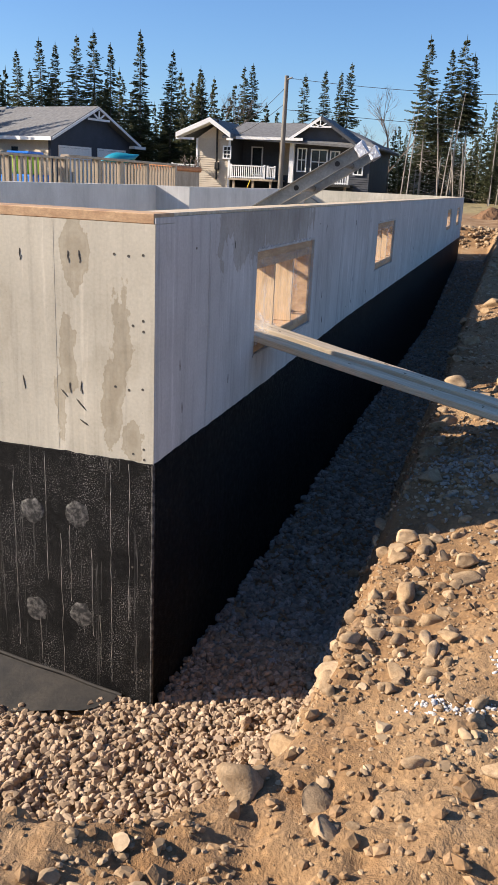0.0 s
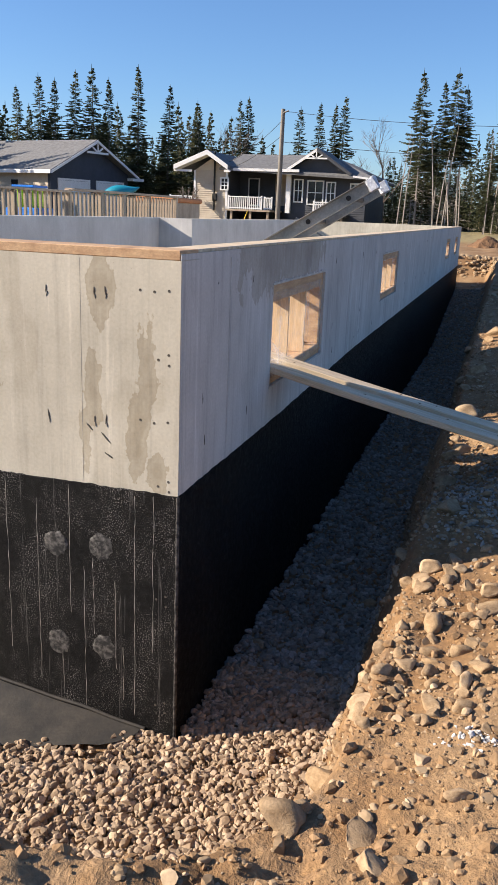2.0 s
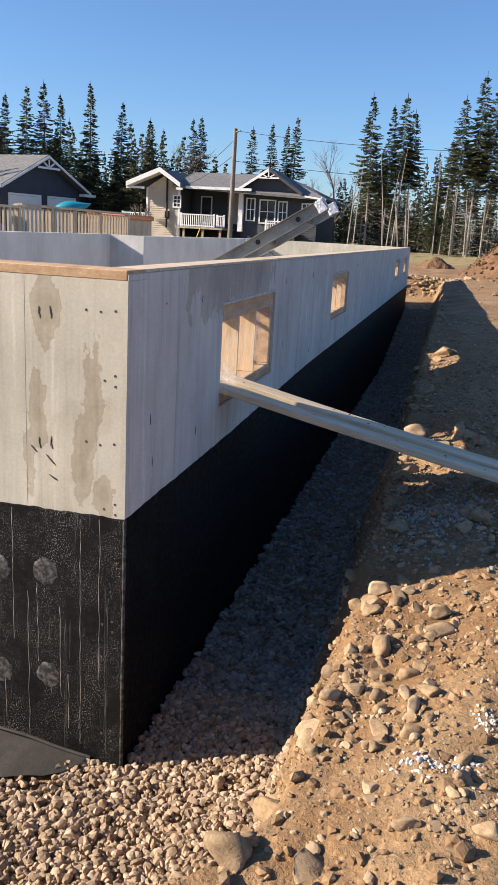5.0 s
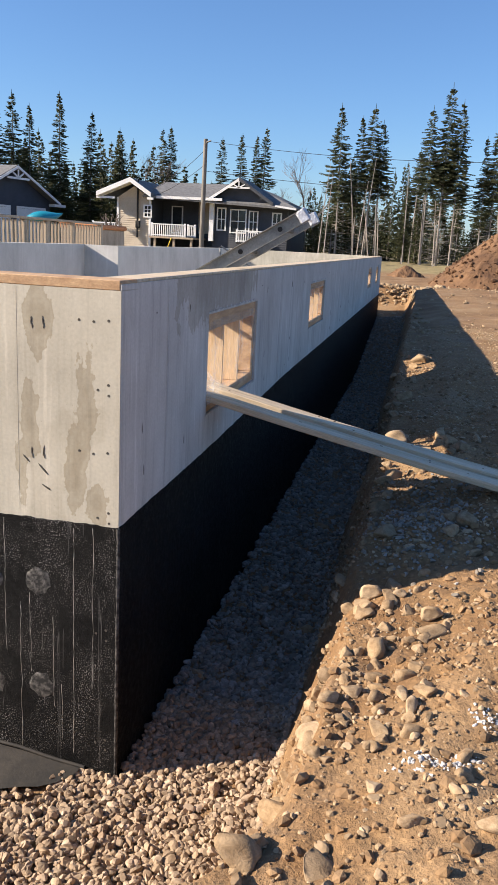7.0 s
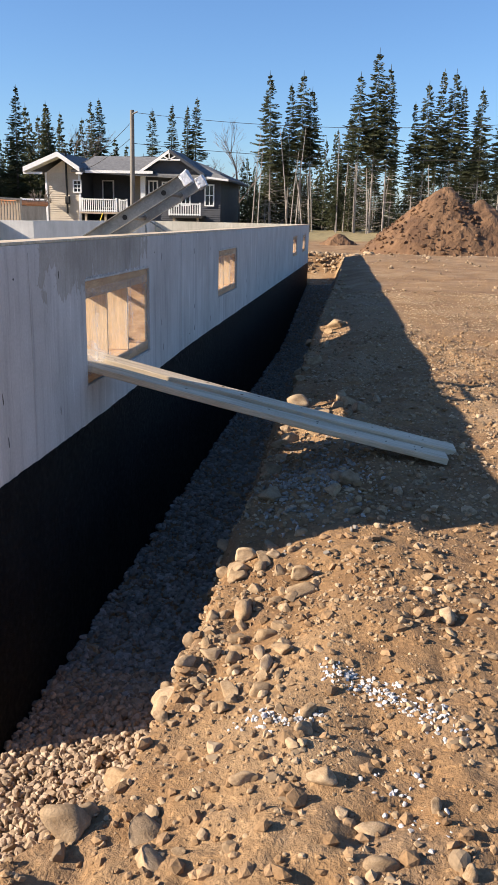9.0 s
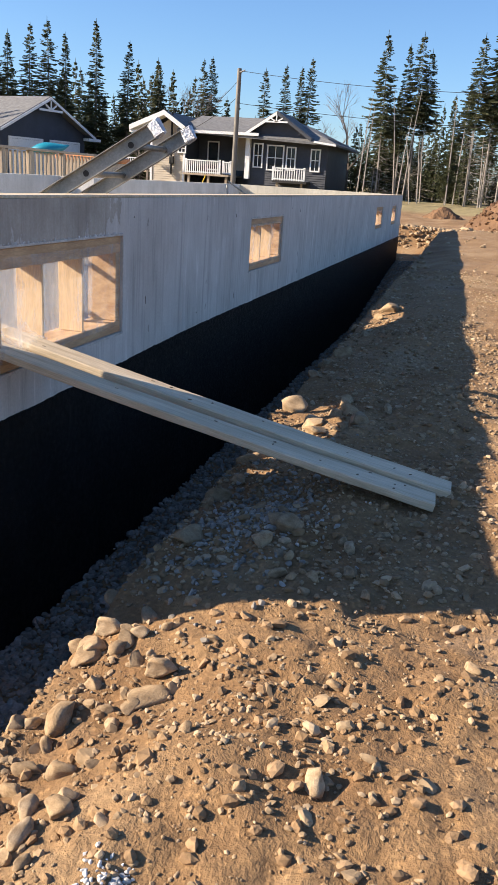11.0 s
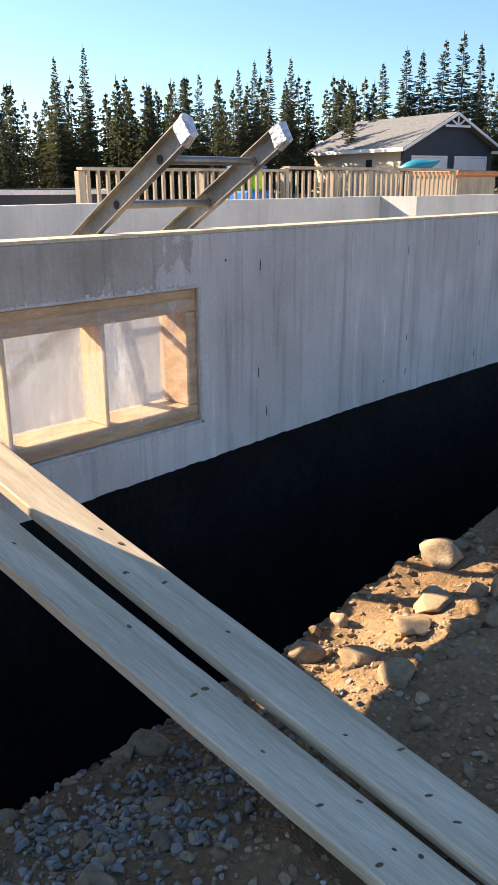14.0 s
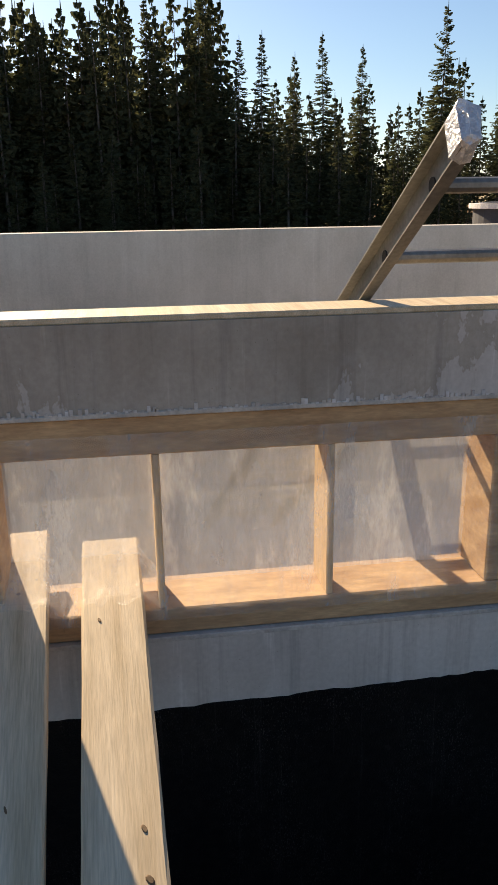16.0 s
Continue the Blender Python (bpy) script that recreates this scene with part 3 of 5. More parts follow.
# black membrane at the foot of the end wall, with its bead
bm = bmesh.new()
cols = []
for i in range(41):
    x = -0.16 - 2.6 * i / 40
    k = min(1, i / 14)
    cols.append([bm.verts.new((x, -0.012 - 0.002 * i / 40, 0.225 + 0.10 * k)), bm.verts.new((x, -0.03 - 0.05 * k, 0.225 + 0.075 * k)), bm.verts.new((x, -0.06 - 0.16 * k ** 0.6, 0.226 + 0.02 * k + 0.01 * noise.noise(Vector((x * 5, 7, 0))))), bm.verts.new((x, -0.07 - 0.38 * k ** 0.6 - 0.03 * noise.noise(Vector((x * 9, 1, 0))), 0.214 + 0.012 * noise.noise(Vector((x * 4, 2, 0)))))])
for a, b in zip(cols, cols[1:]):
    for k in range(3):
        bm.faces.new((a[k], a[k + 1], b[k + 1], b[k]))
tagged(part("footing_membrane", bm, BLACKPL, None, "", True), "black dimpled membrane lapped over the footing", "membrane", kind="structure")
cu = bpy.data.curves.new("black_pipe", "CURVE")
cu.dimensions, cu.bevel_depth, cu.bevel_resolution = '3D', 0.008, 2
sp = cu.splines.new("POLY")
sp.points.add(40)
for i in range(41):
    k = min(1, i / 14)
    sp.points[i].co = (-0.14 - 2.6 * i / 40, -0.03, 0.228 + 0.112 * k + 0.008 * noise.noise(Vector((i * 0.3, 0, 4))), 1)
cu.materials.append(BLACKPL)
tagged(new("black_pipe", cu), "thin black flexible pipe along the wall foot", "pipe")
# Added, unseen slab; its pale grey stands in for film haze low in the panes.
tagged(part("floor", boxes((XW, -T, T, JY, 0.0, 0.2), (JX, -T, JY, YE - T, 0.0, 0.199)), CONC2), "added grey slab that pales the view through the film", "floor", kind="structure")


# ---- planks ----
def plank(y0, y1, x0, x1, z0, z1, w, t, seed):
    """A sawn board from (x0, y0, z0) to (x1, y1, z1), with knots and a slight sag."""
    p, q = Vector((x0, y0, z0)), Vector((x1, y1, z1))
    random.seed(seed)
    board = thing("plank", "weathered two-inch board bridging from window to bank", "plank", "planks over the trench")
    bm = bmesh.new()
    n, L = 24, (q - p).length
    rows = []
    for i in range(n + 1):
        s = L * i / n
        bow = -0.012 * math.sin(math.pi * i / n)
        r = [(-w / 2, -t / 2 + 0.004), (-w / 2 + 0.004, -t / 2), (w / 2 - 0.004, -t / 2), (w / 2, -t / 2 + 0.004), (w / 2, t / 2 - 0.005), (w / 2 - 0.006, t / 2), (-w / 2 + 0.006, t / 2), (-w / 2, t / 2 - 0.005)]
        j = 0.0012
        rows.append([bm.verts.new((s, a + random.uniform(-j, j), b + bow + random.uniform(-j, j) * 0.6)) for a, b in r])
    for a, b in zip(rows, rows[1:]):
        for k in range(8):
            bm.faces.new((a[k], a[(k + 1) % 8], b[(k + 1) % 8], b[k]))
    bm.faces.new(rows[0])
    bm.faces.new(rows[-1][::-1])
    bmesh.ops.recalc_face_normals(bm, faces=bm.faces)
    d = (q - p).normalized()
    side = Vector((0, 0, 1)).cross(d).normalized()
    m = Matrix((d, side, d.cross(side))).transposed().to_4x4()
    board.matrix_world = Matrix.Translation(p) @ m
    part("board", bm, PLANK, board)
    for k in range(11):
        kb = bmesh.new()
        bmesh.ops.create_cone(kb, cap_ends=True, segments=9, radius1=0.009, radius2=0.006, depth=0.003)
        s = random.uniform(0.1, L - 0.1)
        kb.transform(pose(s, random.uniform(-w * 0.42, w * 0.42), t / 2 - 0.012 * math.sin(math.pi * s / L) + 0.0005, 0, 0, random.uniform(0, 90)) @ Matrix.Diagonal((random.uniform(0.5, 1.5), random.uniform(0.3, 0.8), 1, 1)))
        part("knot", kb, KNOT, board)
    return board


plank(1.436, 1.566, -0.30, 2.04, 1.797, 1.268, 0.148, 0.038, 1)
plank(1.677, 1.74, -0.24, 2.10, 1.784, 1.272, 0.152, 0.038, 2)


def film_flap(yc, w, seed):
    """Crumpled plastic torn open and folded down over a plank where it enters the window."""
    random.seed(seed)
    bm = bmesh.new()
    grid = []
    for j in range(25):
        v = (j / 24 - 0.5) * (w + 0.07)
        row = []
        for k in range(11):
            u = k / 10
            x = -0.10 + 0.13 * u + 0.02 * noise.noise(Vector((j * 0.3, seed, 0)))
            drop = 0.06 * max(0, abs(v) - w / 2) / 0.035
            z = 1.734 - 0.235 * x + 0.022 + 0.014 * noise.noise(Vector((j * 0.4, k * 0.5, seed))) + 0.05 * (1 - u) ** 3 - drop
            row.append(bm.verts.new((x, yc + v + 0.006 * noise.noise(Vector((k * 0.6, j * 0.2, seed + 5))), z)))
        grid.append(row)
    for a, b in zip(grid, grid[1:]):
        for k in range(10):
            bm.faces.new((a[k], b[k], b[k + 1], a[k + 1]))
    o = part("film_flap", bm, FILM_THIN, bpy.data.objects["window_1"], "torn flap of clear plastic over a plank", True)
    o.matrix_parent_inverse = Matrix.Translation(-bpy.data.objects["window_1"].location)
    o.visible_shadow = False


film_flap(1.455, 0.148, 3)
film_flap(1.684, 0.152, 8)

# ---- ladder ----
ladder = thing("ladder", "scuffed aluminium extension ladder leaning over the wall", "ladder")
LD = Vector((0.262, 0.01, 0.16)).normalized()
LU = Vector((-LD.z, 0, LD.x)).normalized()
for y in (2.39, 2.872):
    top = Vector((0.36, y, 2.808))
    foot_ = top - LD * 4.6
    base = Matrix((LD, Vector((0, 1, 0)), LU)).transposed().to_4x4()
    bm = boxes((0, 4.6, -0.0015, 0.0015, -0.04, 0.04), (0, 4.6, -0.028, 0.0015, 0.038, 0.042), (0, 4.6, -0.028, 0.0015, -0.042, -0.038))
    bm.transform(Matrix.Translation(foot_) @ base)
    part("rail", bm, ALU, ladder)
    cap = boxes((4.55, 4.62, -0.031, 0.01, -0.045, 0.045), bevel=0.01)
    for v in cap.verts:
        v.co += Vector([random.uniform(-0.006, 0.006) for _ in range(3)])
    cap.transform(Matrix.Translation(foot_) @ base)
    part("end_cap", cap, GREYCAP, ladder, "silver tape wrapped round the rail end")
    for k in range(14):
        c = top - LD * (0.19 + 0.305 * k)
        # Solid dark disc on the web; its colour is the shade inside the rung hole.
        hb = bmesh.new()
        bmesh.ops.create_cone(hb, cap_ends=True, segments=14, radius1=0.017, radius2=0.017, depth=0.008)
        hb.transform(Matrix.Translation(c) @ pose(0, 0, 0, 90))
        part("rung_hole_disc", hb, DARK, ladder)
for k in range(14):
    c = Vector((0.36, 2.39, 2.808)) - LD * (0.19 + 0.305 * k)
    part("rung", tube(c, c + Vector((0, 0.48, 0)), 0.016, 0.016, 10), ALU, ladder)


# ---- distant buildings ----
K0, EYE9 = 1.044, (1.52, 2.563)
HY = 43.0


def hx(x):
    return EYE9[0] + (x - EYE9[0]) * K0


def hz(z):
    return EYE9[1] + (z - EYE9[1]) * K0


def lap_siding(x0, x1, z0, z1, y, step=0.12):
    """Clapboards: every course leans out at its foot."""
    bm = bmesh.new()
    z = z0
    b = [bm.verts.new(p) for p in ((x0, y + 0.01, z), (x1, y + 0.01, z))]
    while z < z1 - 1e-3:
        h = min(step, z1 - z)
        a = [bm.verts.new(p) for p in ((x0, y - 0.03, z), (x1, y - 0.03, z), (x1, y, z + h), (x0, y, z + h))]
        bm.faces.new(a)
        bm.faces.new((b[0], b[1], a[1], a[0]))
        b = (a[3], a[2])
        z += h
    return bm


def house_window(parent, x0, x1, z0, z1, y, cols=1, rows=2):
    w = thing("window", "", "")
    for k in ("label", "category"):
        if k in w:
            del w[k]
    w.parent = parent
    f = 0.07
    part("window_frame", boxes((x0 - f, x1 + f, y - 0.07, y, z0 - f, z0), (x0 - f, x1 + f, y - 0.07, y, z1, z1 + f), (x0 - f, x0, y - 0.07, y, z0, z1), (x1, x1 + f, y - 0.07, y, z0, z1)), WHITE, w)
    part("pane", boxes((x0, x1, y - 0.03, y - 0.01, z0, z1)), GLASS, w)
    bars = [(x0 + (x1 - x0) * i / cols - 0.02, x0 + (x1 - x0) * i / cols + 0.02, y - 0.05, y - 0.031, z0, z1) for i in range(1, cols)]
    bars += [(x0, x1, y - 0.055, y - 0.032, z0 + (z1 - z0) * i / rows - 0.02, z0 + (z1 - z0) * i / rows + 0.02) for i in range(1, rows)]
    if bars:
        part("glazing_bar", boxes(*bars), WHITE, w)
    return w


def rail(parent, x0, x1, z0, z1, y, n, material=WHITE):
    """A balcony rail: two rails, posts and single balusters."""
    r = new("railing")
    r.parent = parent
    part("handrail", boxes((x0, x1, y - 0.05, y + 0.03, z1 - 0.06, z1)), material, r)
    part("bottom_rail", boxes((x0, x1, y - 0.04, y + 0.02, z0 + 0.04, z0 + 0.1)), material, r)
    for i in range(n + 1):
        x = x0 + (x1 - x0) * i / n
        wdt = 0.05 if i in (0, n) else 0.022
        part("baluster", boxes((x - wdt, x + wdt, y - 0.03, y + 0.01, z0, z1 - 0.06 if i not in (0, n) else z1 + 0.05)), material, r)
    return r


house = thing("house", "two-storey house with beige and charcoal siding, grey shingle roof", "house")
gl, gr_ = hx(-15.94), hx(-14.06)
z_base, z_eave = hz(1.2), hz(4.72)
part("wall", lap_siding(gl, gr_, z_base, z_eave, HY), SIDING, house, "beige clapboard gable wall")
pk = (hx(-15.0), hz(5.42))
part("wall", prism([(gl, z_eave), (gr_, z_eave), (pk[0], pk[1] - 0.1)], "y", HY - 0.01, HY + 0.15), SIDING, house, "beige clapboard gable")
part("wall", boxes((gl, gl + 0.15, HY + 0.02, HY + 6, z_base, z_eave), (gr_ - 0.15, gr_, HY + 0.02, HY + 2.4, z_base, z_eave)), CHARCOAL, house, "charcoal siding side wall")
part("corner_board", boxes((gl - 0.06, gl + 0.06, HY - 0.05, HY + 0.05, z_base, z_eave)), WHITE, house)
part("corner_board", boxes((gr_ - 0.06, gr_ + 0.06, HY - 0.05, HY + 0.05, z_base, z_eave)), WHITE, house)
el, er = (hx(-16.95), hz(4.72)), (hx(-13.8), hz(4.76))
pt = (pk[0], hz(5.52))
for a, b in ((el, pt), (er, pt)):
    o = [(a[0], a[1]), (b[0], b[1]), (b[0], b[1] + 0.2), (a[0], a[1] + 0.2)]
    part("roof", prism([(p[0], p[1] + 0.02) for p in o], "y", HY - 0.68, HY + 7), SHINGLE, house)
    o2 = [(a[0], a[1] - 0.02), (b[0], b[1] - 0.02), (b[0], b[1] + 0.24), (a[0], a[1] + 0.24)]
    part("bargeboard", prism(o2, "y", HY - 0.76, HY - 0.69), WHITE, house)
    part("soffit", prism([(p[0], p[1]) for p in ((a[0], a[1] - 0.03), (b[0], b[1] - 0.03), (b[0], b[1]), (a[0], a[1]))], "y", HY - 0.68, HY + 0.0), WHITE, house)
part("gutter", boxes((el[0] - 0.05, gl, HY - 0.6, HY - 0.5, el[1] - 0.12, el[1])), WHITE, house)
part("gutter", boxes((gr_, hx(-13.7), HY - 0.6, HY - 0.5, er[1] - 0.14, er[1] - 0.02)), WHITE, house)
part("flue", tube((hx(-14.75), HY - 0.12, hz(2.6)), (hx(-14.75), HY - 0.12, hz(5.7)), 0.06, 0.06, 8), DARK, house)
part("meter_box", boxes((hx(-14.85), hx(-14.6), HY - 0.2, HY - 0.03, hz(3.1), hz(3.5)), bevel=0.03), DARK, house)
house_window(house, hx(-15.55) + 1.2 * K0, hx(-15.55) + 1.55 * K0, hz(3.75), hz(4.3), HY - 0.03, 2, 3)
# recessed porch and main block
py = HY + 2.4
bl, br = gr_, hx(-6.4)
part("wall", lap_siding(bl, hx(-10.9), z_base, hz(4.85), py), CHARCOAL, house, "charcoal siding porch wall")
part("wall", lap_siding(hx(-11.9), hx(-10.95), hz(3.0), hz(4.75), py - 0.05), SIDING, house, "beige clapboard patch in the porch")
part("wall", lap_siding(hx(-10.6), br, z_base, hz(4.8), HY + 0.6), CHARCOAL, house, "charcoal siding front wall")
part("wall", boxes((br - 0.15, br, HY + 0.62, HY + 7, z_base, hz(4.8))), CHARCOAL, house, "charcoal siding end wall")
part("wall", boxes((gl, br, HY + 7.1, HY + 7.25, z_base, hz(4.8))), CHARCOAL, house, "charcoal back wall")
part("porch_post", boxes((hx(-10.75), hx(-10.5), HY + 0.3, HY + 0.55, hz(2.6), hz(4.8))), WHITE, house)
part("fascia", boxes((hx(-13.6), hx(-9.9), HY - 0.35, HY - 0.28, hz(4.72), hz(4.86))), WHITE, house)
part("porch_soffit", boxes((gr_, hx(-9.9), HY - 0.27, HY + 2.4, hz(4.76), hz(4.82))), CHARCOAL, house)
# main roof: ridge along x, hip at the far end
rz, rl, rr = hz(5.82), hx(-14.3), hx(-9.0)
bm = bmesh.new()
rows_ = [(hx(-14.4), HY - 0.35, hz(4.86)), (hx(-5.85), HY - 0.2, hz(4.52)), (hx(-5.85), HY + 7.6, hz(4.52)), (hx(-14.4), HY + 7.6, hz(4.8)), (rl, HY + 3.4, rz), (rr, HY + 3.4, rz), (hx(-7.6), HY + 3.4, hz(5.35))]
v = [bm.verts.new(p) for p in rows_]
for f in ((0, 1, 6, 5, 4), (1, 2, 6), (2, 3, 4, 5, 6), (3, 0, 4)):
    bm.faces.new([v[i] for i in f])
r_ = bmesh.ops.extrude_face_region(bm, geom=bm.faces[:])
for g in r_["geom"]:
    if isinstance(g, bmesh.types.BMVert):
        g.co.z -= 0.12
bmesh.ops.recalc_face_normals(bm, faces=bm.faces)
part("roof", bm, SHINGLE, house, "grey asphalt shingle hip roof")
part("fascia", bar((hx(-7.0), HY - 0.24, hz(4.58)), (hx(-5.85), HY - 0.24, hz(4.45)), 0.06, 0.1), WHITE, house)
# front gable with white truss
ga, gb, gp = (hx(-10.55), hz(4.85)), (hx(-7.3), hz(4.7)), (hx(-9.05), hz(5.85))
part("wall", prism([ga, gb, (gp[0], gp[1] - 0.1)], "y", HY + 0.3, HY + 0.5), CHARCOAL, house, "charcoal front gable")
for a in (ga, gb):
    s_ = -1 if a is ga else 1
    a2 = (a[0] + s_ * 0.15, a[1] - 0.08)
    part("roof", prism([a2, gp, (gp[0], gp[1] + 0.14), (a2[0], a2[1] + 0.14)], "y", HY - 0.1, HY + 3.4), SHINGLE, house)
    part("bargeboard", prism([(a2[0], a2[1] - 0.06), (gp[0], gp[1] - 0.06), (gp[0], gp[1] + 0.1), (a2[0], a2[1] + 0.1)], "y", HY - 0.16, HY - 0.11), WHITE if a is ga else CHARCOAL, house)
part("gable_truss", bar((gp[0] - 0.62, HY - 0.14, gp[1] - 0.42), (gp[0] + 0.62, HY - 0.14, gp[1] - 0.42), 0.05, 0.08), WHITE, house)
for dx in (-0.34, 0, 0.34):
    part("truss_web", bar((gp[0], HY - 0.14, gp[1] - 0.42), (gp[0] + dx, HY - 0.14, gp[1] - 0.08 - abs(dx) * 0.45), 0.05, 0.06), WHITE, house)
# openings and balconies
house_window(house, hx(-13.45), hx(-12.9), hz(3.0), hz(4.4), py - 0.03, 1, 1)
house_window(house, hx(-10.3), hx(-9.9), hz(3.25), hz(4.35), HY + 0.57, 2, 2)
house_window(house, hx(-9.55), hx(-8.75), hz(3.15), hz(4.3), HY + 0.57, 2, 2)
house_window(house, hx(-8.5), hx(-8.1), hz(3.2), hz(4.25), HY + 0.57, 2, 2)
house_window(house, hx(-7.2), hx(-6.8), hz(3.2), hz(4.2), HY + 0.57, 2, 2)
part("porch_deck", boxes((gr_ + 0.05, hx(-11.45), HY - 0.3, HY + 2.4, hz(2.62), hz(2.72))), DECK, house)
rail(house, hx(-13.85), hx(-11.95), hz(2.72), hz(3.4), HY - 0.25, 17)
rail(house, hx(-11.9), hx(-11.5), hz(2.74), hz(3.38), HY + 0.2, 4)
part("balcony_deck", boxes((hx(-9.0), hx(-7.2), HY - 0.4, HY + 0.6, hz(2.5), hz(2.62))), DARK, house)
rail(house, hx(-9.0), hx(-7.35), hz(2.62), hz(3.25), HY - 0.35, 13)
part("side_deck", boxes((hx(-17.6), gl - 0.08, HY + 0.4, HY + 3, hz(2.62), hz(2.72))), DECK, house)
rail(house, hx(-17.6), hx(-16.05), hz(2.72), hz(3.35), HY + 0.45, 13)
part("yellow_strap", bar((hx(-12.9), HY - 0.5, hz(2.0)), (hx(-12.7), HY - 0.32, hz(2.65)), 0.05, 0.04), YELLOW, house)
for x in (-13.7, -12.6, -11.6, -8.8, -7.5):
    part("deck_post", boxes((hx(x) - 0.06, hx(x) + 0.06, HY - 0.2, HY - 0.08, 1.4, hz(2.6 if x < -10 else 2.5))), DECK, house)

# garage: gable end turned towards the lot
garage = thing("garage", "dark blue gabled garage with white doors and shingle roof", "garage")
GA, GD = Vector((-24.3, 39.7, 0)), Vector((0.23, 0.973, 0))
GM = Matrix.Translation(GA) @ Matrix((GD, Vector((-0.973, 0.23, 0)), Vector((0, 0, 1)))).transposed().to_4x4()


def gpart(name, bm, material, label=""):
    bm.transform(GM)
    bmesh.ops.recalc_face_normals(bm, faces=bm.faces)
    return part(name, bm, material, garage, label)


W_, D_, E_, P_ = 7.0, 8.2, 4.52, 6.25
gpart("wall", prism([(0, 1.2), (W_, 1.2), (W_, E_), (W_ / 2, P_ - 0.12), (0, E_)], "y", 0, 0.2), BLUEGREY, "dark blue gable wall")
gpart("wall", boxes((0, 0.2, 0.21, D_, 1.2, E_)), SIDING, "pale clapboard side wall")
gpart("wall", boxes((W_ - 0.2, W_, 0.21, D_, 1.2, E_), (0.21, W_ - 0.21, D_ - 0.2, D_, 1.2, E_)), BLUEGREY)
for a, b in (((-0.45, E_ - 0.2), (W_ / 2, P_)), ((W_ + 0.45, E_ - 0.2), (W_ / 2, P_))):
    gpart("roof", prism([a, b, (b[0], b[1] + 0.14), (a[0], a[1] + 0.14)], "y", -0.5, D_ + 0.4), SHINGLE, "grey asphalt shingles")
    gpart("bargeboard", prism([(a[0], a[1] - 0.05), (b[0], b[1] - 0.05), (b[0], b[1] + 0.1), (a[0], a[1] + 0.1)], "y", -0.57, -0.51), WHITE)
gpart("fascia", boxes((-0.52, -0.46, -0.5, D_ + 0.4, E_ - 0.26, E_ - 0.06)), WHITE)
gpart("return_eave", boxes((W_ - 0.2, W_ + 0.9, -0.56, -0.1, E_ - 0.32, E_ - 0.16)), WHITE)
gpart("gable_truss", boxes((W_ / 2 - 0.95, W_ / 2 + 0.95, -0.56, -0.5, P_ - 0.68, P_ - 0.56)), WHITE)
for dx in (-0.45, 0, 0.45):
    gpart("truss_web", bar((W_ / 2, -0.53, P_ - 0.6), (W_ / 2 + dx, -0.53, P_ - 0.12 - abs(dx) * 0.45), 0.06, 0.09), WHITE)
for a, b in ((0.7, 3.2), (4.0, 6.4)):
    gpart("garage_door", boxes((a, b, -0.04, -0.005, 1.9, 3.95), bevel=0.01), WHITE, "white sectional door")
    gpart("door_trim", boxes((a - 0.12, a, -0.06, -0.004, 1.9, 4.07), (b, b + 0.12, -0.06, -0.004, 1.9, 4.07), (a, b, -0.06, -0.004, 3.96, 4.07)), WHITE)
gpart("side_window", boxes((-0.05, -0.005, 2.6, 3.1, 3.0, 3.9)), GLASS)

# ---- neighbour's deck fence ----
fence = thing("deck_fence", "weathered wooden deck railing with square balusters", "fence")
FX = -6.4
bal = boxes((-0.02, 0.02, -0.022, 0.022, 0, 0.86), bevel=0.002)
bal_me = bpy.data.meshes.new("baluster")
bal.to_mesh(bal_me)
bal.free()
bal_me.materials.append(DECK)
part("handrail", boxes((FX - 0.07, FX + 0.07, 6.5, 10.3, 2.80, 2.84), bevel=0.004), DECK, fence)
part("handrail", boxes((FX - 0.08, FX + 0.08, 10.35, 15.3, 2.84, 2.885), bevel=0.004), DECK, fence)
part("bottom_rail", boxes((FX - 0.02, FX + 0.02, 6.5, 15.3, 2.02, 2.1)), DECK, fence)
part("rim_board", boxes((FX - 0.06, FX - 0.02, 6.5, 15.3, 1.72, 1.98)), DECK, fence)
for y in (6.5, 8.6, 10.32, 11.55, 12.5, 13.75, 15.3):
    part("post", boxes((FX - 0.05, FX + 0.05, y - 0.05, y + 0.05, 1.5, 2.79 if y < 10.3 else 2.86), bevel=0.004), DECK, fence)
for i in range(57):
    y = 6.6 + i * 0.153
    o = new("baluster", bal_me)
    o.parent = fence
    o.matrix_local = pose(FX + 0.03, y, 1.96, 0, 0, 0)
box_ = thing("storage_box", "pale wooden box under a faded orange cover", "storage box")
part("body", boxes((-7.6, -6.55, 15.75, 17.3, 1.7, 2.74), bevel=0.01), DECK, box_)
part("cover", boxes((-7.66, -6.5, 15.7, 17.36, 2.74, 2.86), bevel=0.03), ORANGE, box_, "faded orange cover")

boat = thing("kayak", "teal plastic kayak upturned behind the deck", "kayak")
bm = bmesh.new()
bmesh.ops.create_uvsphere(bm, u_segments=20, v_segments=10, radius=1)
for v in bm.verts:
    k = 1 - 0.55 * abs(v.co.x) ** 2
    v.co = (v.co.x * 0.55, v.co.y * 0.25 * k, v.co.z * 0.15 * k + 0.12 * v.co.x ** 3)
bm.transform(pose(-9.6, 18.9, 3.04, 8, 0, 30))
part("hull", bm, TEAL, boat, "", True)
part("trestle", boxes((-9.65, -9.55, 18.8, 19.0, 1.5, 2.9)), DECK, boat)

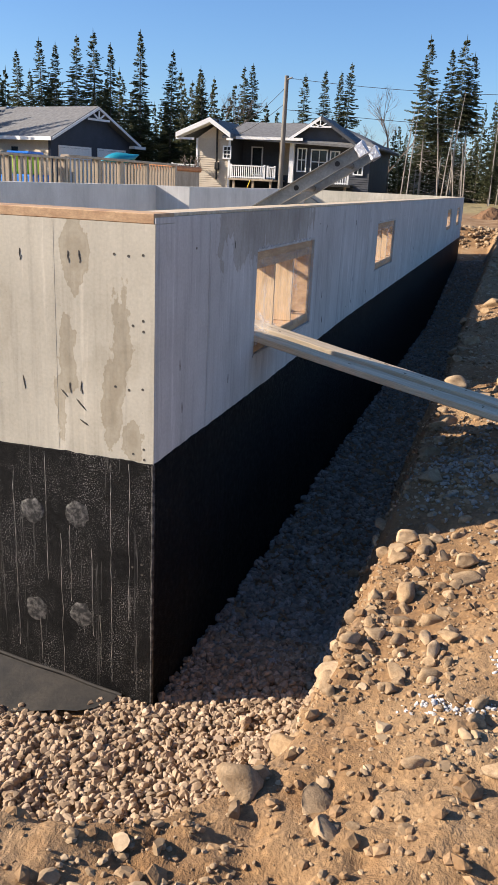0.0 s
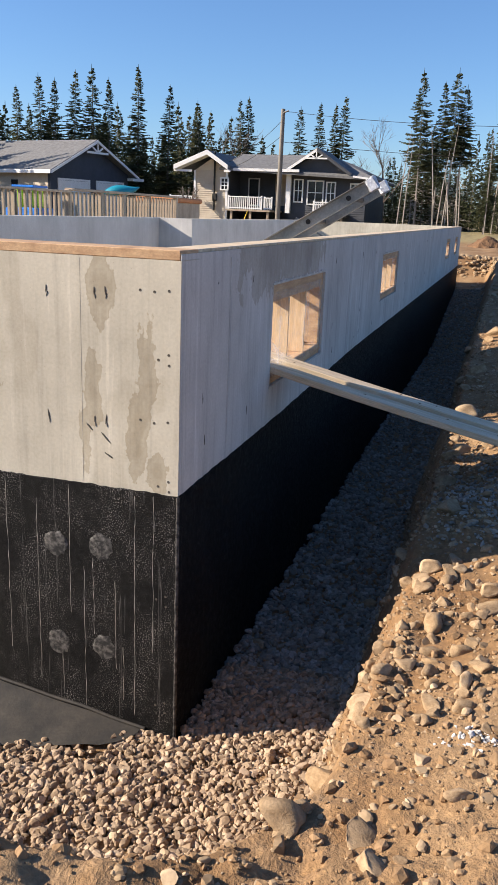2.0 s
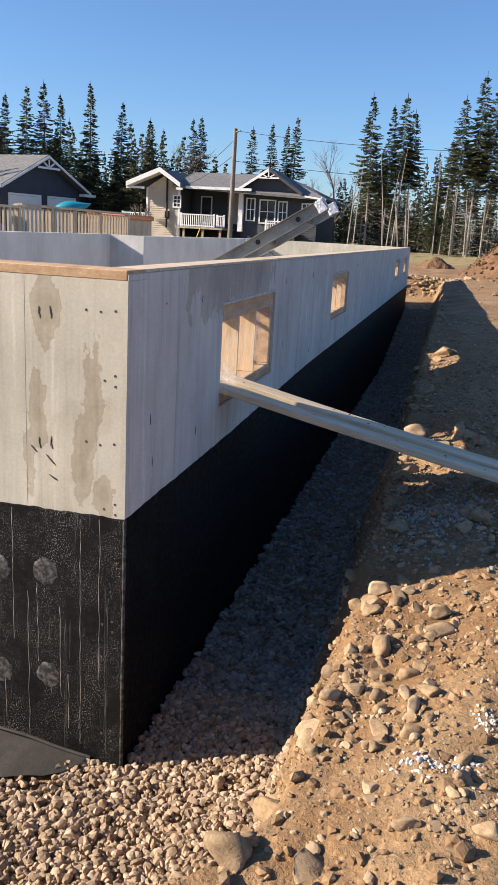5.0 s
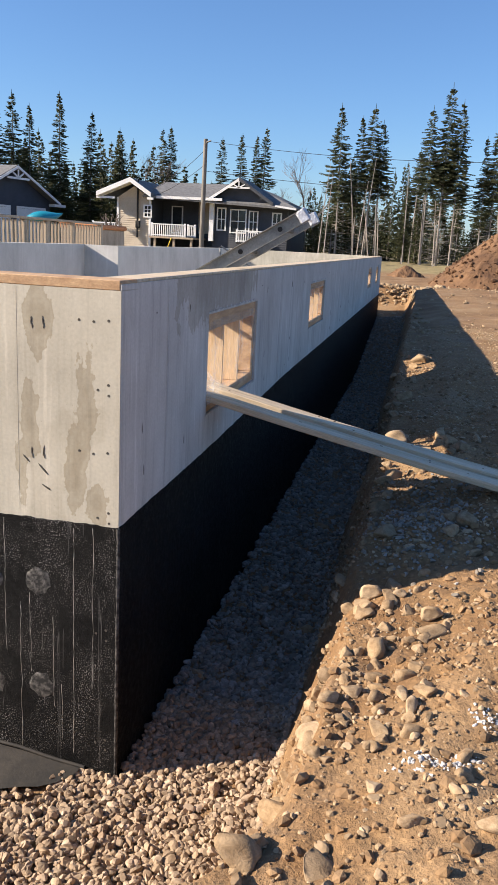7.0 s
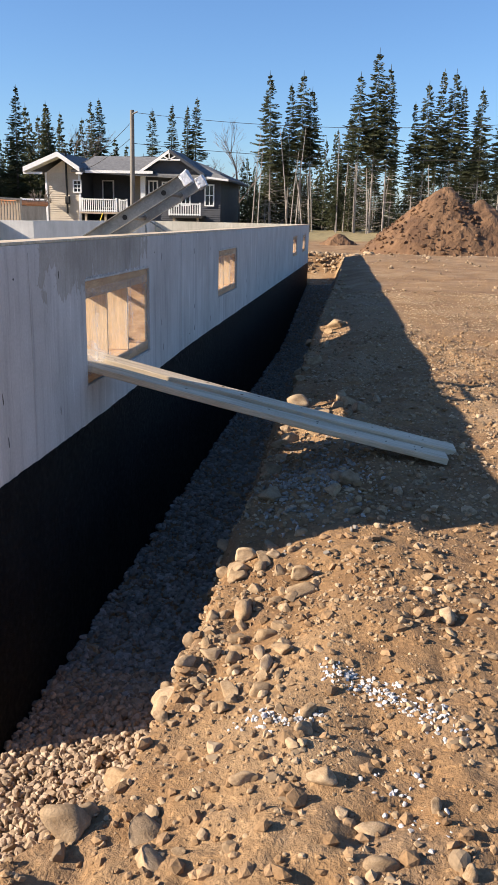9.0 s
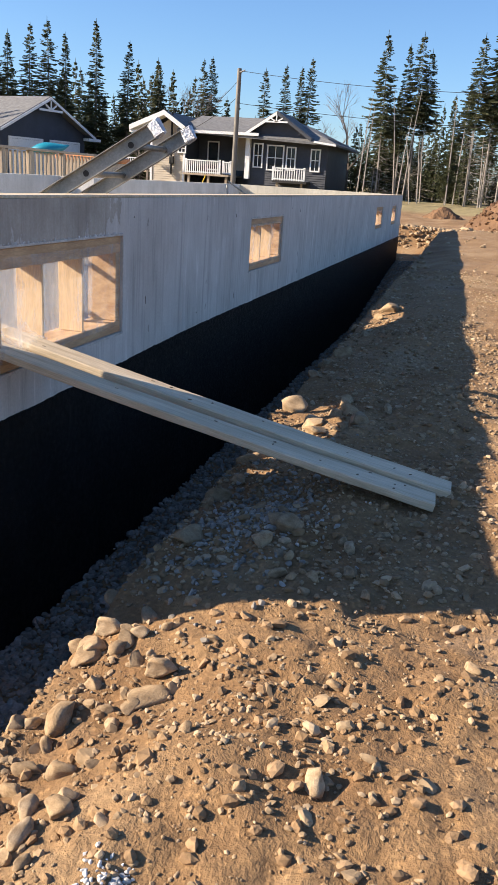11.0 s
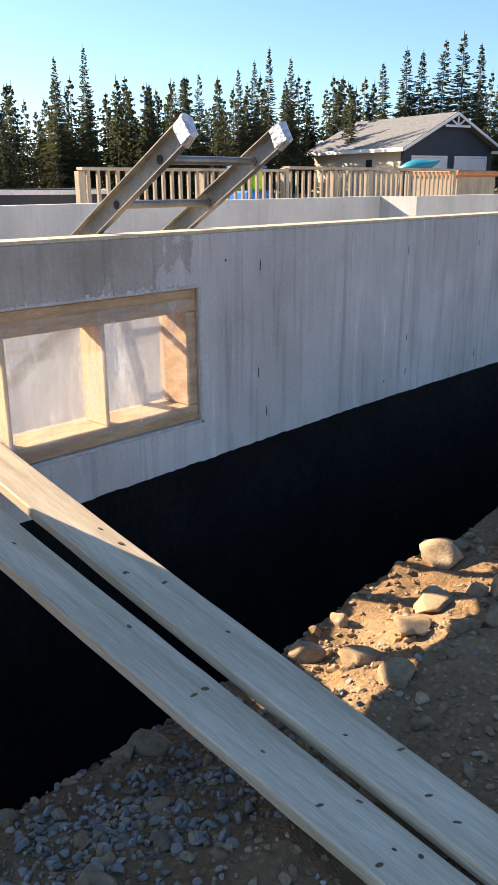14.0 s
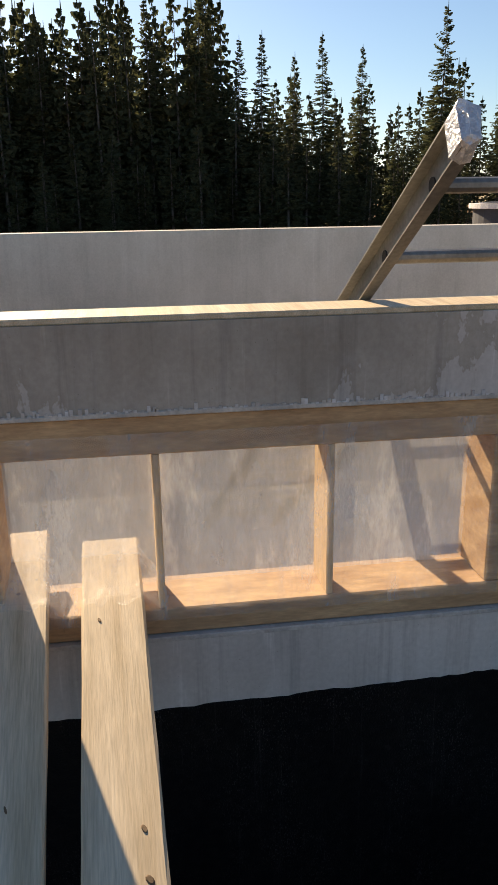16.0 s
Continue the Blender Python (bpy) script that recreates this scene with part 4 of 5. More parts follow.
toy = thing("play_table", "lime and blue plastic toy table on the deck", "toy")
part("base", boxes((-7.4, -6.75, 9.85, 10.45, 1.75, 2.52), bevel=0.03), BLUE, toy)
part("tower", boxes((-7.25, -7.1, 9.9, 10.05, 2.52, 2.86), (-7.05, -6.85, 10.1, 10.35, 2.52, 2.86), bevel=0.02), LIME, toy, "lime plastic uprights")
part("top", boxes((-7.27, -6.83, 9.88, 10.37, 2.86, 2.9), bevel=0.01), BLUE, toy)

pool = thing("pool", "round above-ground pool with a white rim", "pool")
bm = bmesh.new()
bmesh.ops.create_cone(bm, cap_ends=True, segments=40, radius1=0.9, radius2=0.9, depth=0.9)
bm.transform(pose(-8.4, 7.2, 2.05))
part("pool_wall", bm, BLUEGREY, pool)
bm = bmesh.new()
bmesh.ops.create_cone(bm, cap_ends=True, segments=40, radius1=0.96, radius2=0.96, depth=0.06)
bm.transform(pose(-8.4, 7.2, 2.53))
part("rim", bm, WHITE, pool)
part("water_cover", prism([(-8.4 + 0.82 * math.cos(a), 7.2 + 0.82 * math.sin(a)) for a in np.linspace(0, 6.1, 30)], "z", 2.562, 2.575), BLUEGREY, pool)

brace = thing("wall_brace", "dark steel brace leaning in the foundation corner", "brace")
part("strut", tube((-3.6, 16.8, 0.15), (-3.95, 17.2, 2.42), 0.025, 0.025), ALU, brace)
part("strut", tube((-3.2, 17.6, 2.0), (-3.95, 17.25, 2.5), 0.02, 0.02), ALU, brace)

pole = thing("utility_pole", "grey wooden utility pole carrying thin wires", "pole")
part("shaft", tube((-9.9, 36.8, 1.3), (-9.85, 36.8, 7.38), 0.13, 0.1, 12), POLE, pole)
part("insulator", tube((-9.8, 36.7, 7.2), (-9.55, 36.7, 7.3), 0.04, 0.03, 8), ALU, pole)


def wire(p, q, sag, r=0.012):
    p, q = Vector(p), Vector(q)
    cu = bpy.data.curves.new("wire", "CURVE")
    cu.dimensions, cu.bevel_depth, cu.bevel_resolution = '3D', r, 1
    sp = cu.splines.new("POLY")
    sp.points.add(20)
    for i in range(21):
        t_ = i / 20
        c = p.lerp(q, t_) - Vector((0, 0, sag * 4 * t_ * (1 - t_)))
        sp.points[i].co = (*c, 1)
    cu.materials.append(DARK)
    o = new("wire", cu)
    o.parent = pole


wire((-9.6, 36.7, 7.25), (14, 34, 7.2), 0.7)
wire((-9.85, 36.8, 5.9), (14, 35.5, 5.6), 0.5)
wire((-9.85, 36.8, 6.9), (-15.4, 44.5, 5.3), 0.25)
wire((-9.85, 36.8, 6.2), (-15.4, 44.5, 4.9), 0.2)


# ---- earth piles ----
def mound(name, cx, cy, rx, ry, base, h, shoulder, seed, label):
    n = 90
    u = np.linspace(-1.25, 1.25, n)
    U, V = np.meshgrid(u, u, indexing="ij")
    R = np.hypot(U, V)
    prof = np.clip(1 - R, 0, 1) ** 0.85
    if shoulder:
        prof = np.maximum(prof, 0.82 * np.clip(1 - np.hypot(U - 0.42, V) * 1.1, 0, 1) ** 0.8)
    xs, ys = cx + U * rx, cy + V * ry
    zz = base - 0.15 + h * prof + (0.16 * fbm(xs * 1.2 + seed, ys * 1.2, 4) + 0.10 * fbm(xs * 5 + seed, ys * 5, 3)) * np.clip(prof * 4, 0, 1)
    ii = np.arange(n * n).reshape(n, n)
    q = np.stack([ii[:-1, :-1], ii[1:, :-1], ii[1:, 1:], ii[:-1, 1:]], -1).reshape(-1, 4)
    me_ = bpy.data.meshes.new(name)
    me_.from_pydata(np.stack([xs, ys, zz], -1).reshape(-1, 3).tolist(), [], q.tolist())
    me_.materials.append(CLAY)
    return tagged(new(name, me_), label, "dirt pile")


mound("dirt_pile", 4.2, 27.6, 3.0, 2.6, 1.45, 2.5, True, 3, "tall heap of red-brown excavated earth and rock")
mound("dirt_pile", 0.35, 31.5, 0.95, 0.9, 1.55, 0.65, False, 9, "low heap of dark excavated earth")


# ---- stones ----
def stone_cloud(name, pts, radii, material, seed, level=1, flat=0.75, parent=None, label=""):
    """Many angular stones in one mesh, each its own island."""
    g = np.random.default_rng(seed)
    b = bmesh.new()
    bmesh.ops.create_icosphere(b, subdivisions=level, radius=1)
    base = np.array([v.co[:] for v in b.verts])
    tri = np.array([[v.index for v in f.verts] for f in b.faces])
    b.free()
    n, k = len(pts), len(base)
    q = g.normal(size=(n, 4))
    q /= np.linalg.norm(q, axis=1)[:, None]
    w, x, y, z = q.T
    Rm = np.stack([1 - 2 * (y * y + z * z), 2 * (x * y - z * w), 2 * (x * z + y * w), 2 * (x * y + z * w), 1 - 2 * (x * x + z * z), 2 * (y * z - x * w), 2 * (x * z - y * w), 2 * (y * z + x * w), 1 - 2 * (x * x + y * y)], -1).reshape(n, 3, 3)
    sh = base[None] * (1 + g.uniform(-0.1, 0.1, (n, k, 1)))
    for _ in range(6 if level > 1 else 2):
        nrm = g.normal(size=(n, 1, 3))
        nrm /= np.linalg.norm(nrm, axis=2, keepdims=True)
        over = np.maximum((sh * nrm).sum(2, keepdims=True) - g.uniform(0.35, 0.75, (n, 1, 1)), 0)
        sh = sh - nrm * over * 0.96
    sh = sh * g.uniform(0.62, 1.4, (n, 1, 3)) * 1.1
    sh = np.einsum("nij,nkj->nki", Rm, sh)
    sh[:, :, 2] *= flat
    V = sh * np.asarray(radii)[:, None, None] + np.asarray(pts)[:, None]
    F = tri[None] + (np.arange(n) * k)[:, None, None]
    me_ = bpy.data.meshes.new(name)
    me_.from_pydata(V.reshape(-1, 3).tolist(), [], F.reshape(-1, 3).tolist())
    me_.materials.append(material)
    o = new(name, me_)
    if parent:
        o.parent = parent
    return tagged(o, label, "stones", kind="stuff")


g = np.random.default_rng(11)
# gravel in front of the corner and along the trench
P = np.stack([g.uniform(-1.3, 1.0, 21000), g.uniform(-1.42, 0.7, 21000)], -1)
P = P[((P[:, 0] > 0.012) | (P[:, 1] < -0.02)) & (foot(P[:, 0], P[:, 1]) < 1.08)]
P = P[~((P[:, 0] < -0.25) & (P[:, 1] > -0.2 - 0.16 * g.random(len(P))))]
keep = P[:, 0] > -1.2
P = P[keep]
rad = 0.009 + 0.013 * g.random(len(P)) ** 1.5
H = height(P[:, 0], P[:, 1]) + rad * 0.25 + g.uniform(0, 0.018, len(P))
near = (P[:, 1] < 0.1) & (P[:, 0] > -0.1) & (g.random(len(P)) < 0.16)
front = ~near & (P[:, 1] < 0.05) & (P[:, 0] > -0.75)
stone_cloud("gravel_bed", np.column_stack([P, H])[front], rad[front], GRAVEL, 12, 2, 0.85, None, "crushed tan drainage gravel round the footing")
behind = ~near & ~front
stone_cloud("gravel_spread", np.column_stack([P, H])[behind], rad[behind], GRAVEL, 22, 1, 0.85, None, "crushed drainage gravel running into the trench")
Q = np.stack([g.uniform(0.012, 0.95, 16000), 0.5 + 18.5 * g.random(16000) ** 1.8], -1)
Q = Q[foot(Q[:, 0], Q[:, 1]) < 1.12]
rad2 = 0.010 + 0.016 * g.random(len(Q)) ** 2
stone_cloud("trench_gravel", np.column_stack([Q, height(Q[:, 0], Q[:, 1]) + rad2 * 0.3]), rad2, GREY_SHADE_GRAVEL, 13, 1, 0.8, None, "crushed drainage gravel in the shaded trench")
# rubble over the bank: fine and coarse
n = 50000
B = np.stack([g.uniform(0.5, 4.2, n), -2.7 + 13.0 * g.random(n) ** 1.35], -1)
B = B[foot(B[:, 0], B[:, 1]) > 1.02]
B = B[vnoise(B[:, 0] * 2.1 + 8, B[:, 1] * 2.1) + 0.5 > g.random(len(B)) * 0.6]
rad3 = 0.003 + 0.009 * g.random(len(B)) ** 2.2
stone_cloud("bank_pebbles", np.column_stack([B, height(B[:, 0], B[:, 1]) + rad3 * 0.3]), rad3, STONE, 14, 1, 0.7, None, "small pebbles and stone chips strewn on earth")
MI = B[g.random(len(B)) < 0.13] + 0.01
rm = 0.008 + 0.018 * g.random(len(MI)) ** 3
stone_cloud("bank_stones", np.column_stack([MI, height(MI[:, 0], MI[:, 1]) + rm * 0.15]), rm, STONE, 24, 2, 0.7, None, "fist-sized and smaller stones set in earth")
C = np.stack([g.uniform(-1.2, 4.2, 24000), -2.7 + 9.0 * g.random(24000) ** 1.4], -1)
C = C[foot(C[:, 0], C[:, 1]) > 1.03]
rad4 = 0.004 + 0.02 * g.random(len(C)) ** 5
stone_cloud("earth_clods", np.column_stack([C, height(C[:, 0], C[:, 1]) + rad4 * 0.15]), rad4, CLOD, 15, 1, 0.8, None, "crumbs and clods of loose brown earth")
u_ = g.random(420)
W2 = np.stack([1.48 + 0.37 * u_ + g.normal(0, 0.03, 420), -0.66 - 0.22 * u_ ** 2 + g.normal(0, 0.035, 420)], -1)
W2[:120] = np.stack([g.normal(1.35, 0.06, 120), g.normal(-0.88, 0.025, 120)], -1)
W2[120:160] = np.stack([g.normal(1.71, 0.05, 40), g.normal(-1.22, 0.09, 40)], -1)
rad5 = 0.003 + 0.006 * g.random(420) ** 1.5
stone_cloud("white_chips", np.column_stack([W2, height(W2[:, 0], W2[:, 1]) + rad5 * 0.2]), rad5, CHALK, 16, 2, 0.8, None, "spilled white crushed stone on the bank")
G2 = np.stack([g.normal(1.3, 0.15, 1000), g.normal(1.3, 0.38, 1000)], -1)
rad6 = 0.005 + 0.011 * g.random(1000) ** 2
stone_cloud("grey_chips", np.column_stack([G2, height(G2[:, 0], G2[:, 1]) + rad6 * 0.4]), rad6, GREY_SHADE_GRAVEL, 17, 2, 0.8, None, "patch of grey gravel spilled on the shaded bank")
# far rubble and the stones on the earth heap
n = 1200
F2 = np.stack([g.uniform(0.9, 9, n), 9 + 17 * g.random(n)], -1)
rad7 = 0.01 + 0.04 * g.random(n) ** 6
stone_cloud("lot_stones", np.column_stack([F2, height(F2[:, 0], F2[:, 1]) + rad7 * 0.3]), rad7, STONE, 18, 1, 0.7, None, "scattered stones over the graded lot")
n = 700
a_, r_ = g.uniform(0, 6.28, n), g.random(n) ** 0.5
hp = np.clip(1 - r_, 0, 1) ** 0.85
MP = np.stack([4.2 + 3.0 * r_ * np.cos(a_), 27.6 + 2.6 * r_ * np.sin(a_), 1.32 + 2.5 * hp], -1)
stone_cloud("heap_stones", MP, 0.03 + 0.07 * g.random(n) ** 4, CLAY, 19, 1, 0.8, None, "stones and lumps in the earth heap")


E2 = np.stack([g.uniform(-0.4, 1.7, 420), g.uniform(19.6, 21.6, 420)], -1)
rad8 = 0.02 + 0.07 * g.random(420) ** 3
stone_cloud("cut_face_rubble", np.column_stack([E2, height(E2[:, 0], E2[:, 1])]), rad8, STONE, 20, 1, 0.8, None, "rubble in the cut face past the wall's end")


def rock_mesh(seed):
    random.seed(seed)
    bm = bmesh.new()
    bmesh.ops.create_icosphere(bm, subdivisions=3, radius=1)
    off = Vector((seed * 3.1, seed * 1.7, 0))
    planes = [(Vector([random.gauss(0, 1) for _ in range(3)]).normalized(), random.uniform(0.42, 0.78)) for _ in range(13)]
    for v in bm.verts:
        c = v.co.copy()
        for nrm, d in planes:
            k = c.dot(nrm)
            if k > d:
                c -= nrm * (k - d) * 0.97
        c *= 1.2 + 0.16 * noise.noise(v.co * 1.5 + off) + 0.06 * noise.noise(v.co * 4 + off) + 0.025 * noise.noise(v.co * 11 + off)
        v.co = c
    me_ = bpy.data.meshes.new("boulder")
    bm.to_mesh(me_)
    bm.free()
    me_.materials.append(ROCK)
    me_.polygons.foreach_set("use_smooth", [True] * len(me_.polygons))
    return me_


ROCKS = [rock_mesh(i) for i in range(7)]
random.seed(8)


def boulder(x, y, r, sink=0.46, flat=0.72):
    r = r * 0.82
    o = new("boulder", random.choice(ROCKS))
    sx, sy = random.uniform(0.85, 1.2), random.uniform(0.75, 1.0)
    o.matrix_world = pose(x, y, gz(x, y) + r * flat * (1 - 2 * sink) * 0.8, random.uniform(-15, 15), random.uniform(-15, 15), random.uniform(0, 360)) @ Matrix.Diagonal((r * sx, r * sy, r * flat, 1))
    size = "large" if r > 0.08 else "small"
    tagged(o, "%s rounded tan stone half sunk in earth" % size, "stone", "stones on the bank")


for x, y, r in [(0.87, -1.24, .058), (1.1, -1.42, .06), (0.93, -0.3, .05), (0.86, -0.52, .04), (-0.04, -1.1, .08), (0.04, -1.02, .041), (1.33, 0.14, .078), (1.12, -0.11, .073), (1.24, -0.33, .047), (1.14, -0.49, .041), (1.14, -0.22, .04), (1.32, -0.3, .03), (0.97, -0.53, .037), (1.04, -0.61, .032), (1.43, -0.84, .046)]:
    boulder(x, y, r)
for x, y, r in [(1.28, -1.15, .037), (1.27, -1.35, .022), (1.44, 1.11, .063), (1.4, 3.04, .094), (1.08, 3.03, .12), (1.33, 2.44, .094), (1.72, 1.07, .034), (1.17, 0.42, .064), (1.3, 0.48, .035), (2.06, 0.73, .027), (1.8, 0.83, .028), (1.45, 0.26, .036), (1.95, 0.53, .025), (1.03, 3.85, .064), (1.67, 2.99, .057), (1.29, 1.4, .044), (1.09, 2.18, .077), (1.38, 2.75, .06)]:
    boulder(x, y, r)
for x, y, r in [(1.22, 6.96, .17), (1.46, 2.8, .08), (1.08, 1.8, .063), (1.43, 0.93, .058), (1.15, 0.21, .05), (1.02, -0.27, .043), (1.11, 4.73, .11), (0.17, 0.06, .045), (0.5, 3.6, .07), (0.66, 1.6, .07), (0.28, 2.2, .05)]:
    boulder(x, y, r)
for x, y, r in [(1.34, 0.0, .075), (1.49, -1.15, .045), (1.88, -0.25, .05), (1.24, -0.48, .05), (1.27, -0.57, .045), (1.42, -0.95, .05), (1.64, -1.43, .06), (1.61, -1.3, .045), (1.87, -0.94, .035), (1.54, -1.27, .035), (0.95, -0.64, .08), (0.96, -0.27, .055), (0.89, -0.96, .085), (0.84, -1.28, .09), (1.05, -1.3, .085), (1.07, 0.18, .07), (0.17, 0.18, .055), (0.13, 0.96, .06), (0.17, 1.9, .06)]:
    boulder(x, y, r, 0.42, 0.6)
for x, y, r in [(1.27, 2.64, 0.1), (1.54, 2.62, 0.1), (1.45, 2.18, 0.095), (1.27, 2.23, 0.075), (1.47, 2.49, 0.045), (1.49, 1.07, 0.08), (1.75, 1.03, 0.05), (1.54, 0.74, 0.045), (1.85, 1.19, 0.03), (1.67, 0.73, 0.04), (1.79, 0.82, 0.04)]:
    boulder(x, y, r, 0.36, 0.62)
for i in range(46):
    y = 0.2 + 14 * random.random() ** 1.5
    boulder(random.uniform(0.86, 1.2), y, random.uniform(0.03, 0.085), 0.38)
for i in range(42):
    u_ = random.random()
    boulder(random.uniform(0.9, 1.42) - 0.1 * u_, 0.35 - 1.3 * u_, random.uniform(0.022, 0.052), 0.42)
for i in range(110):
    x, y = random.uniform(1.0, 3.2), random.uniform(-2.3, 3.5)
    boulder(x, y, random.uniform(0.015, 0.034), 0.4)


# ---- trees ----
def cone_segment(vs, fs, p, q, r0, r1, seg=5):
    d = (q - p).normalized()
    a = d.orthogonal().normalized()
    b = d.cross(a)
    i0 = len(vs)
    for c, r in ((p, r0), (q, r1)):
        for k in range(seg):
            t_ = 2 * math.pi * k / seg
            vs.append(c + a * (r * math.cos(t_)) + b * (r * math.sin(t_)))
    for k in range(seg):
        fs.append((i0 + k, i0 + (k + 1) % seg, i0 + seg + (k + 1) % seg, i0 + seg + k))


def from_lists(name, vs, fs, material):
    me_ = bpy.data.meshes.new(name)
    me_.from_pydata([tuple(v) for v in vs], [], fs)
    me_.materials.append(material)
    return me_


def spruce(seed, bare, slim, bark, fine):
    """A spruce 10 m tall: tapered trunk, dead lower limbs, whorls of drooping boughs with slender side sprays."""
    random.seed(seed)
    tv, tf, cv, cf = [], [], [], []
    H_ = 10.0
    girth = 0.1 if bark is BARK else 0.065
    lean = Vector((random.uniform(-0.15, 0.15), random.uniform(-0.15, 0.15), 0))
    axis_ = [lean * (z / H_) ** 2 + Vector((0, 0, z)) for z in np.linspace(0, H_, 9)]
    for i in range(8):
        cone_segment(tv, tf, axis_[i], axis_[i + 1], girth * (1 - i / 8.2), girth * (1 - (i + 1) / 8.2), 6)
    z = 0.6
    while z < H_ * bare:
        for _ in range(3):
            t_ = random.uniform(0, 6.28)
            L = random.uniform(0.4, 1.3)
            p = Vector((0, 0, z))
            cone_segment(tv, tf, p, p + Vector((math.cos(t_) * L, math.sin(t_) * L, random.uniform(-0.35, 0.1))), 0.014, 0.004, 3)
        z += 0.2
    z = H_ * bare
    while z < H_ - 0.1:
        k = (z - H_ * bare) / (H_ * (1 - bare))
        reach = (0.95 if bark is BARK else 0.82) * slim * (1 - k) ** 0.95 * (0.5 + 0.5 * min(1, k * 5)) + 0.04
        whorl = random.uniform(0.9, 1.1)
        for _ in range(int((5 if fine < 0.5 else 4) + 5 * (1 - k))):
            if random.random() < 0.15:
                continue
            t_ = random.uniform(0, 6.28)
            L = reach * whorl * random.uniform(0.55, 1.2)
            d = Vector((math.cos(t_), math.sin(t_), 0))
            s = Vector((-d.y, d.x, 0))
            base = lean * (z / H_) ** 2 + Vector((0, 0, z + random.uniform(-0.12, 0.12)))
            droop = random.uniform(0.1, 0.5) if k < 0.8 else random.uniform(-0.5, 0.0)
            n_ = max(2 if fine < 0.5 else 1, int(L / fine))
            wd = 0.018 + fine * 0.10
            for j in range(n_ + 1):
                u = (j + 0.7) / (n_ + 1)
                c = base + d * (L * u) + Vector((0, 0, -droop * L * u + 0.22 * L * u * u))
                sp_ = (0.34 * L * (1.1 - u) + 0.06) * random.uniform(0.7, 1.25)
                for sd in (-1, 1):
                    tip = c + d * (sp_ * 0.7 + 0.03) + s * (sd * sp_) + Vector((0, 0, -random.uniform(0.05, 0.4) * sp_))
                    i0 = len(cv)
                    cv += [c - d * wd, c + d * wd, tip, c * 0.45 + tip * 0.55 + Vector((0, 0, -wd * random.uniform(1.0, 2.6)))]
                    cf += [(i0, i0 + 1, i0 + 2), (i0, i0 + 2, i0 + 3)]
            e = base + d * (L * 1.1) + Vector((0, 0, -droop * L + 0.24 * L))
            i0 = len(cv)
            cv += [base + s * 0.03, base - s * 0.03, e]
            cf.append((i0, i0 + 1, i0 + 2))
        z += 0.13 + 0.2 * fine
    cone_segment(cv, cf, Vector((0, 0, H_ - 0.5)) + lean, Vector((0, 0, H_ + 0.15)) + lean, 0.04, 0.008, 4)
    return from_lists("trunk", tv, tf, bark), from_lists("crown", cv, cf, NEEDLE)


FULL = [spruce(s, b, w, BARK, 0.14) for s, b, w in ((21, 0.06, 1.9), (22, 0.12, 1.6), (23, 0.2, 1.45), (24, 0.08, 1.75), (25, 0.15, 1.3))]
BACK = [spruce(s, b, w * 1.1, BARK, 0.75) for s, b, w in ((51, 0.05, 1.9), (52, 0.1, 1.6), (53, 0.18, 1.5), (54, 0.05, 2.1))]
HIGH = [spruce(s, b, w, PALEBARK, 0.15) for s, b, w in ((31, 0.40, 1.5), (32, 0.33, 1.25), (33, 0.48, 1.6))]
random.seed(77)
LABELS = {0: "dark green spruce with dense drooping boughs", 1: "tall spruce with bare pale lower trunk"}


WOOD = []


def tree(x, y, top, high=False, wide=1.0, back=False):
    if back and not high:
        WOOD.append((x, y, top, wide, random.randrange(4)))
        return
    b = gz(x, y) - 0.1
    tm, cm = random.choice(HIGH if high else FULL)
    k = (top - b) / 10.0
    t_ = thing("spruce_tree", LABELS[1 if high else 0], "tree", "spruces round the lot", at=(x, y, b))
    t_.rotation_euler = (0, 0, random.uniform(0, 6.28))
    t_.scale = (k * wide, k * wide, k)
    for nm, md in (("trunk", tm), ("crown", cm)):
        o = new(nm, md)
        o.parent = t_


for x, y, z in [(-28.9, 46.5, 10.4), (-27.1, 47.5, 10.7), (-26.0, 48.2, 11.1), (-23.4, 49.5, 11.3), (-21.6, 50.3, 10.2), (-25.1, 48.6, 10.4), (-28.3, 46.9, 10.2), (-30.2, 45.7, 9.6), (-18.2, 55.8, 10.0), (-17.7, 56.0, 10.2), (-14.2, 57.0, 9.7), (-12.9, 57.4, 10.0), (-11.7, 57.6, 9.9), (-11.2, 57.7, 10.5)]:
    tree(x, y, z + 0.2, False, 1.2)
for x, y, z in [(-4.1, 44.7, 10.3), (-2.4, 44.9, 10.3), (-3.1, 44.8, 9.7), (-1.9, 44.9, 9.5), (1.6, 42.1, 10.9), (0.8, 42.0, 9.8), (2.3, 42.0, 10.1), (3.7, 42.0, 8.4), (4.2, 42.0, 9.4), (4.8, 41.9, 9.9), (5.5, 41.9, 9.9), (6.1, 41.8, 9.1), (7.0, 41.7, 9.1), (8.1, 41.7, 9.6), (9.3, 41.2, 9.0)]:
    tree(x, y, z, True, 1.1)
tree(-0.2, 42.0, 7.1, False, 0.8)
for x, y, z in [(-35.4, 24.6, 9.5), (-36.3, 23.1, 8.9), (-32.4, 28.7, 7.8), (-31.5, 29.8, 8.2), (-29.9, 31.5, 8.4), (-28.7, 32.8, 9.5), (-27.8, 33.7, 9.0), (-29.3, 32.2, 8.8), (-33.3, 27.6, 7.6)]:
    tree(x - 4, y + 5, z + 0.6, False, 0.85)
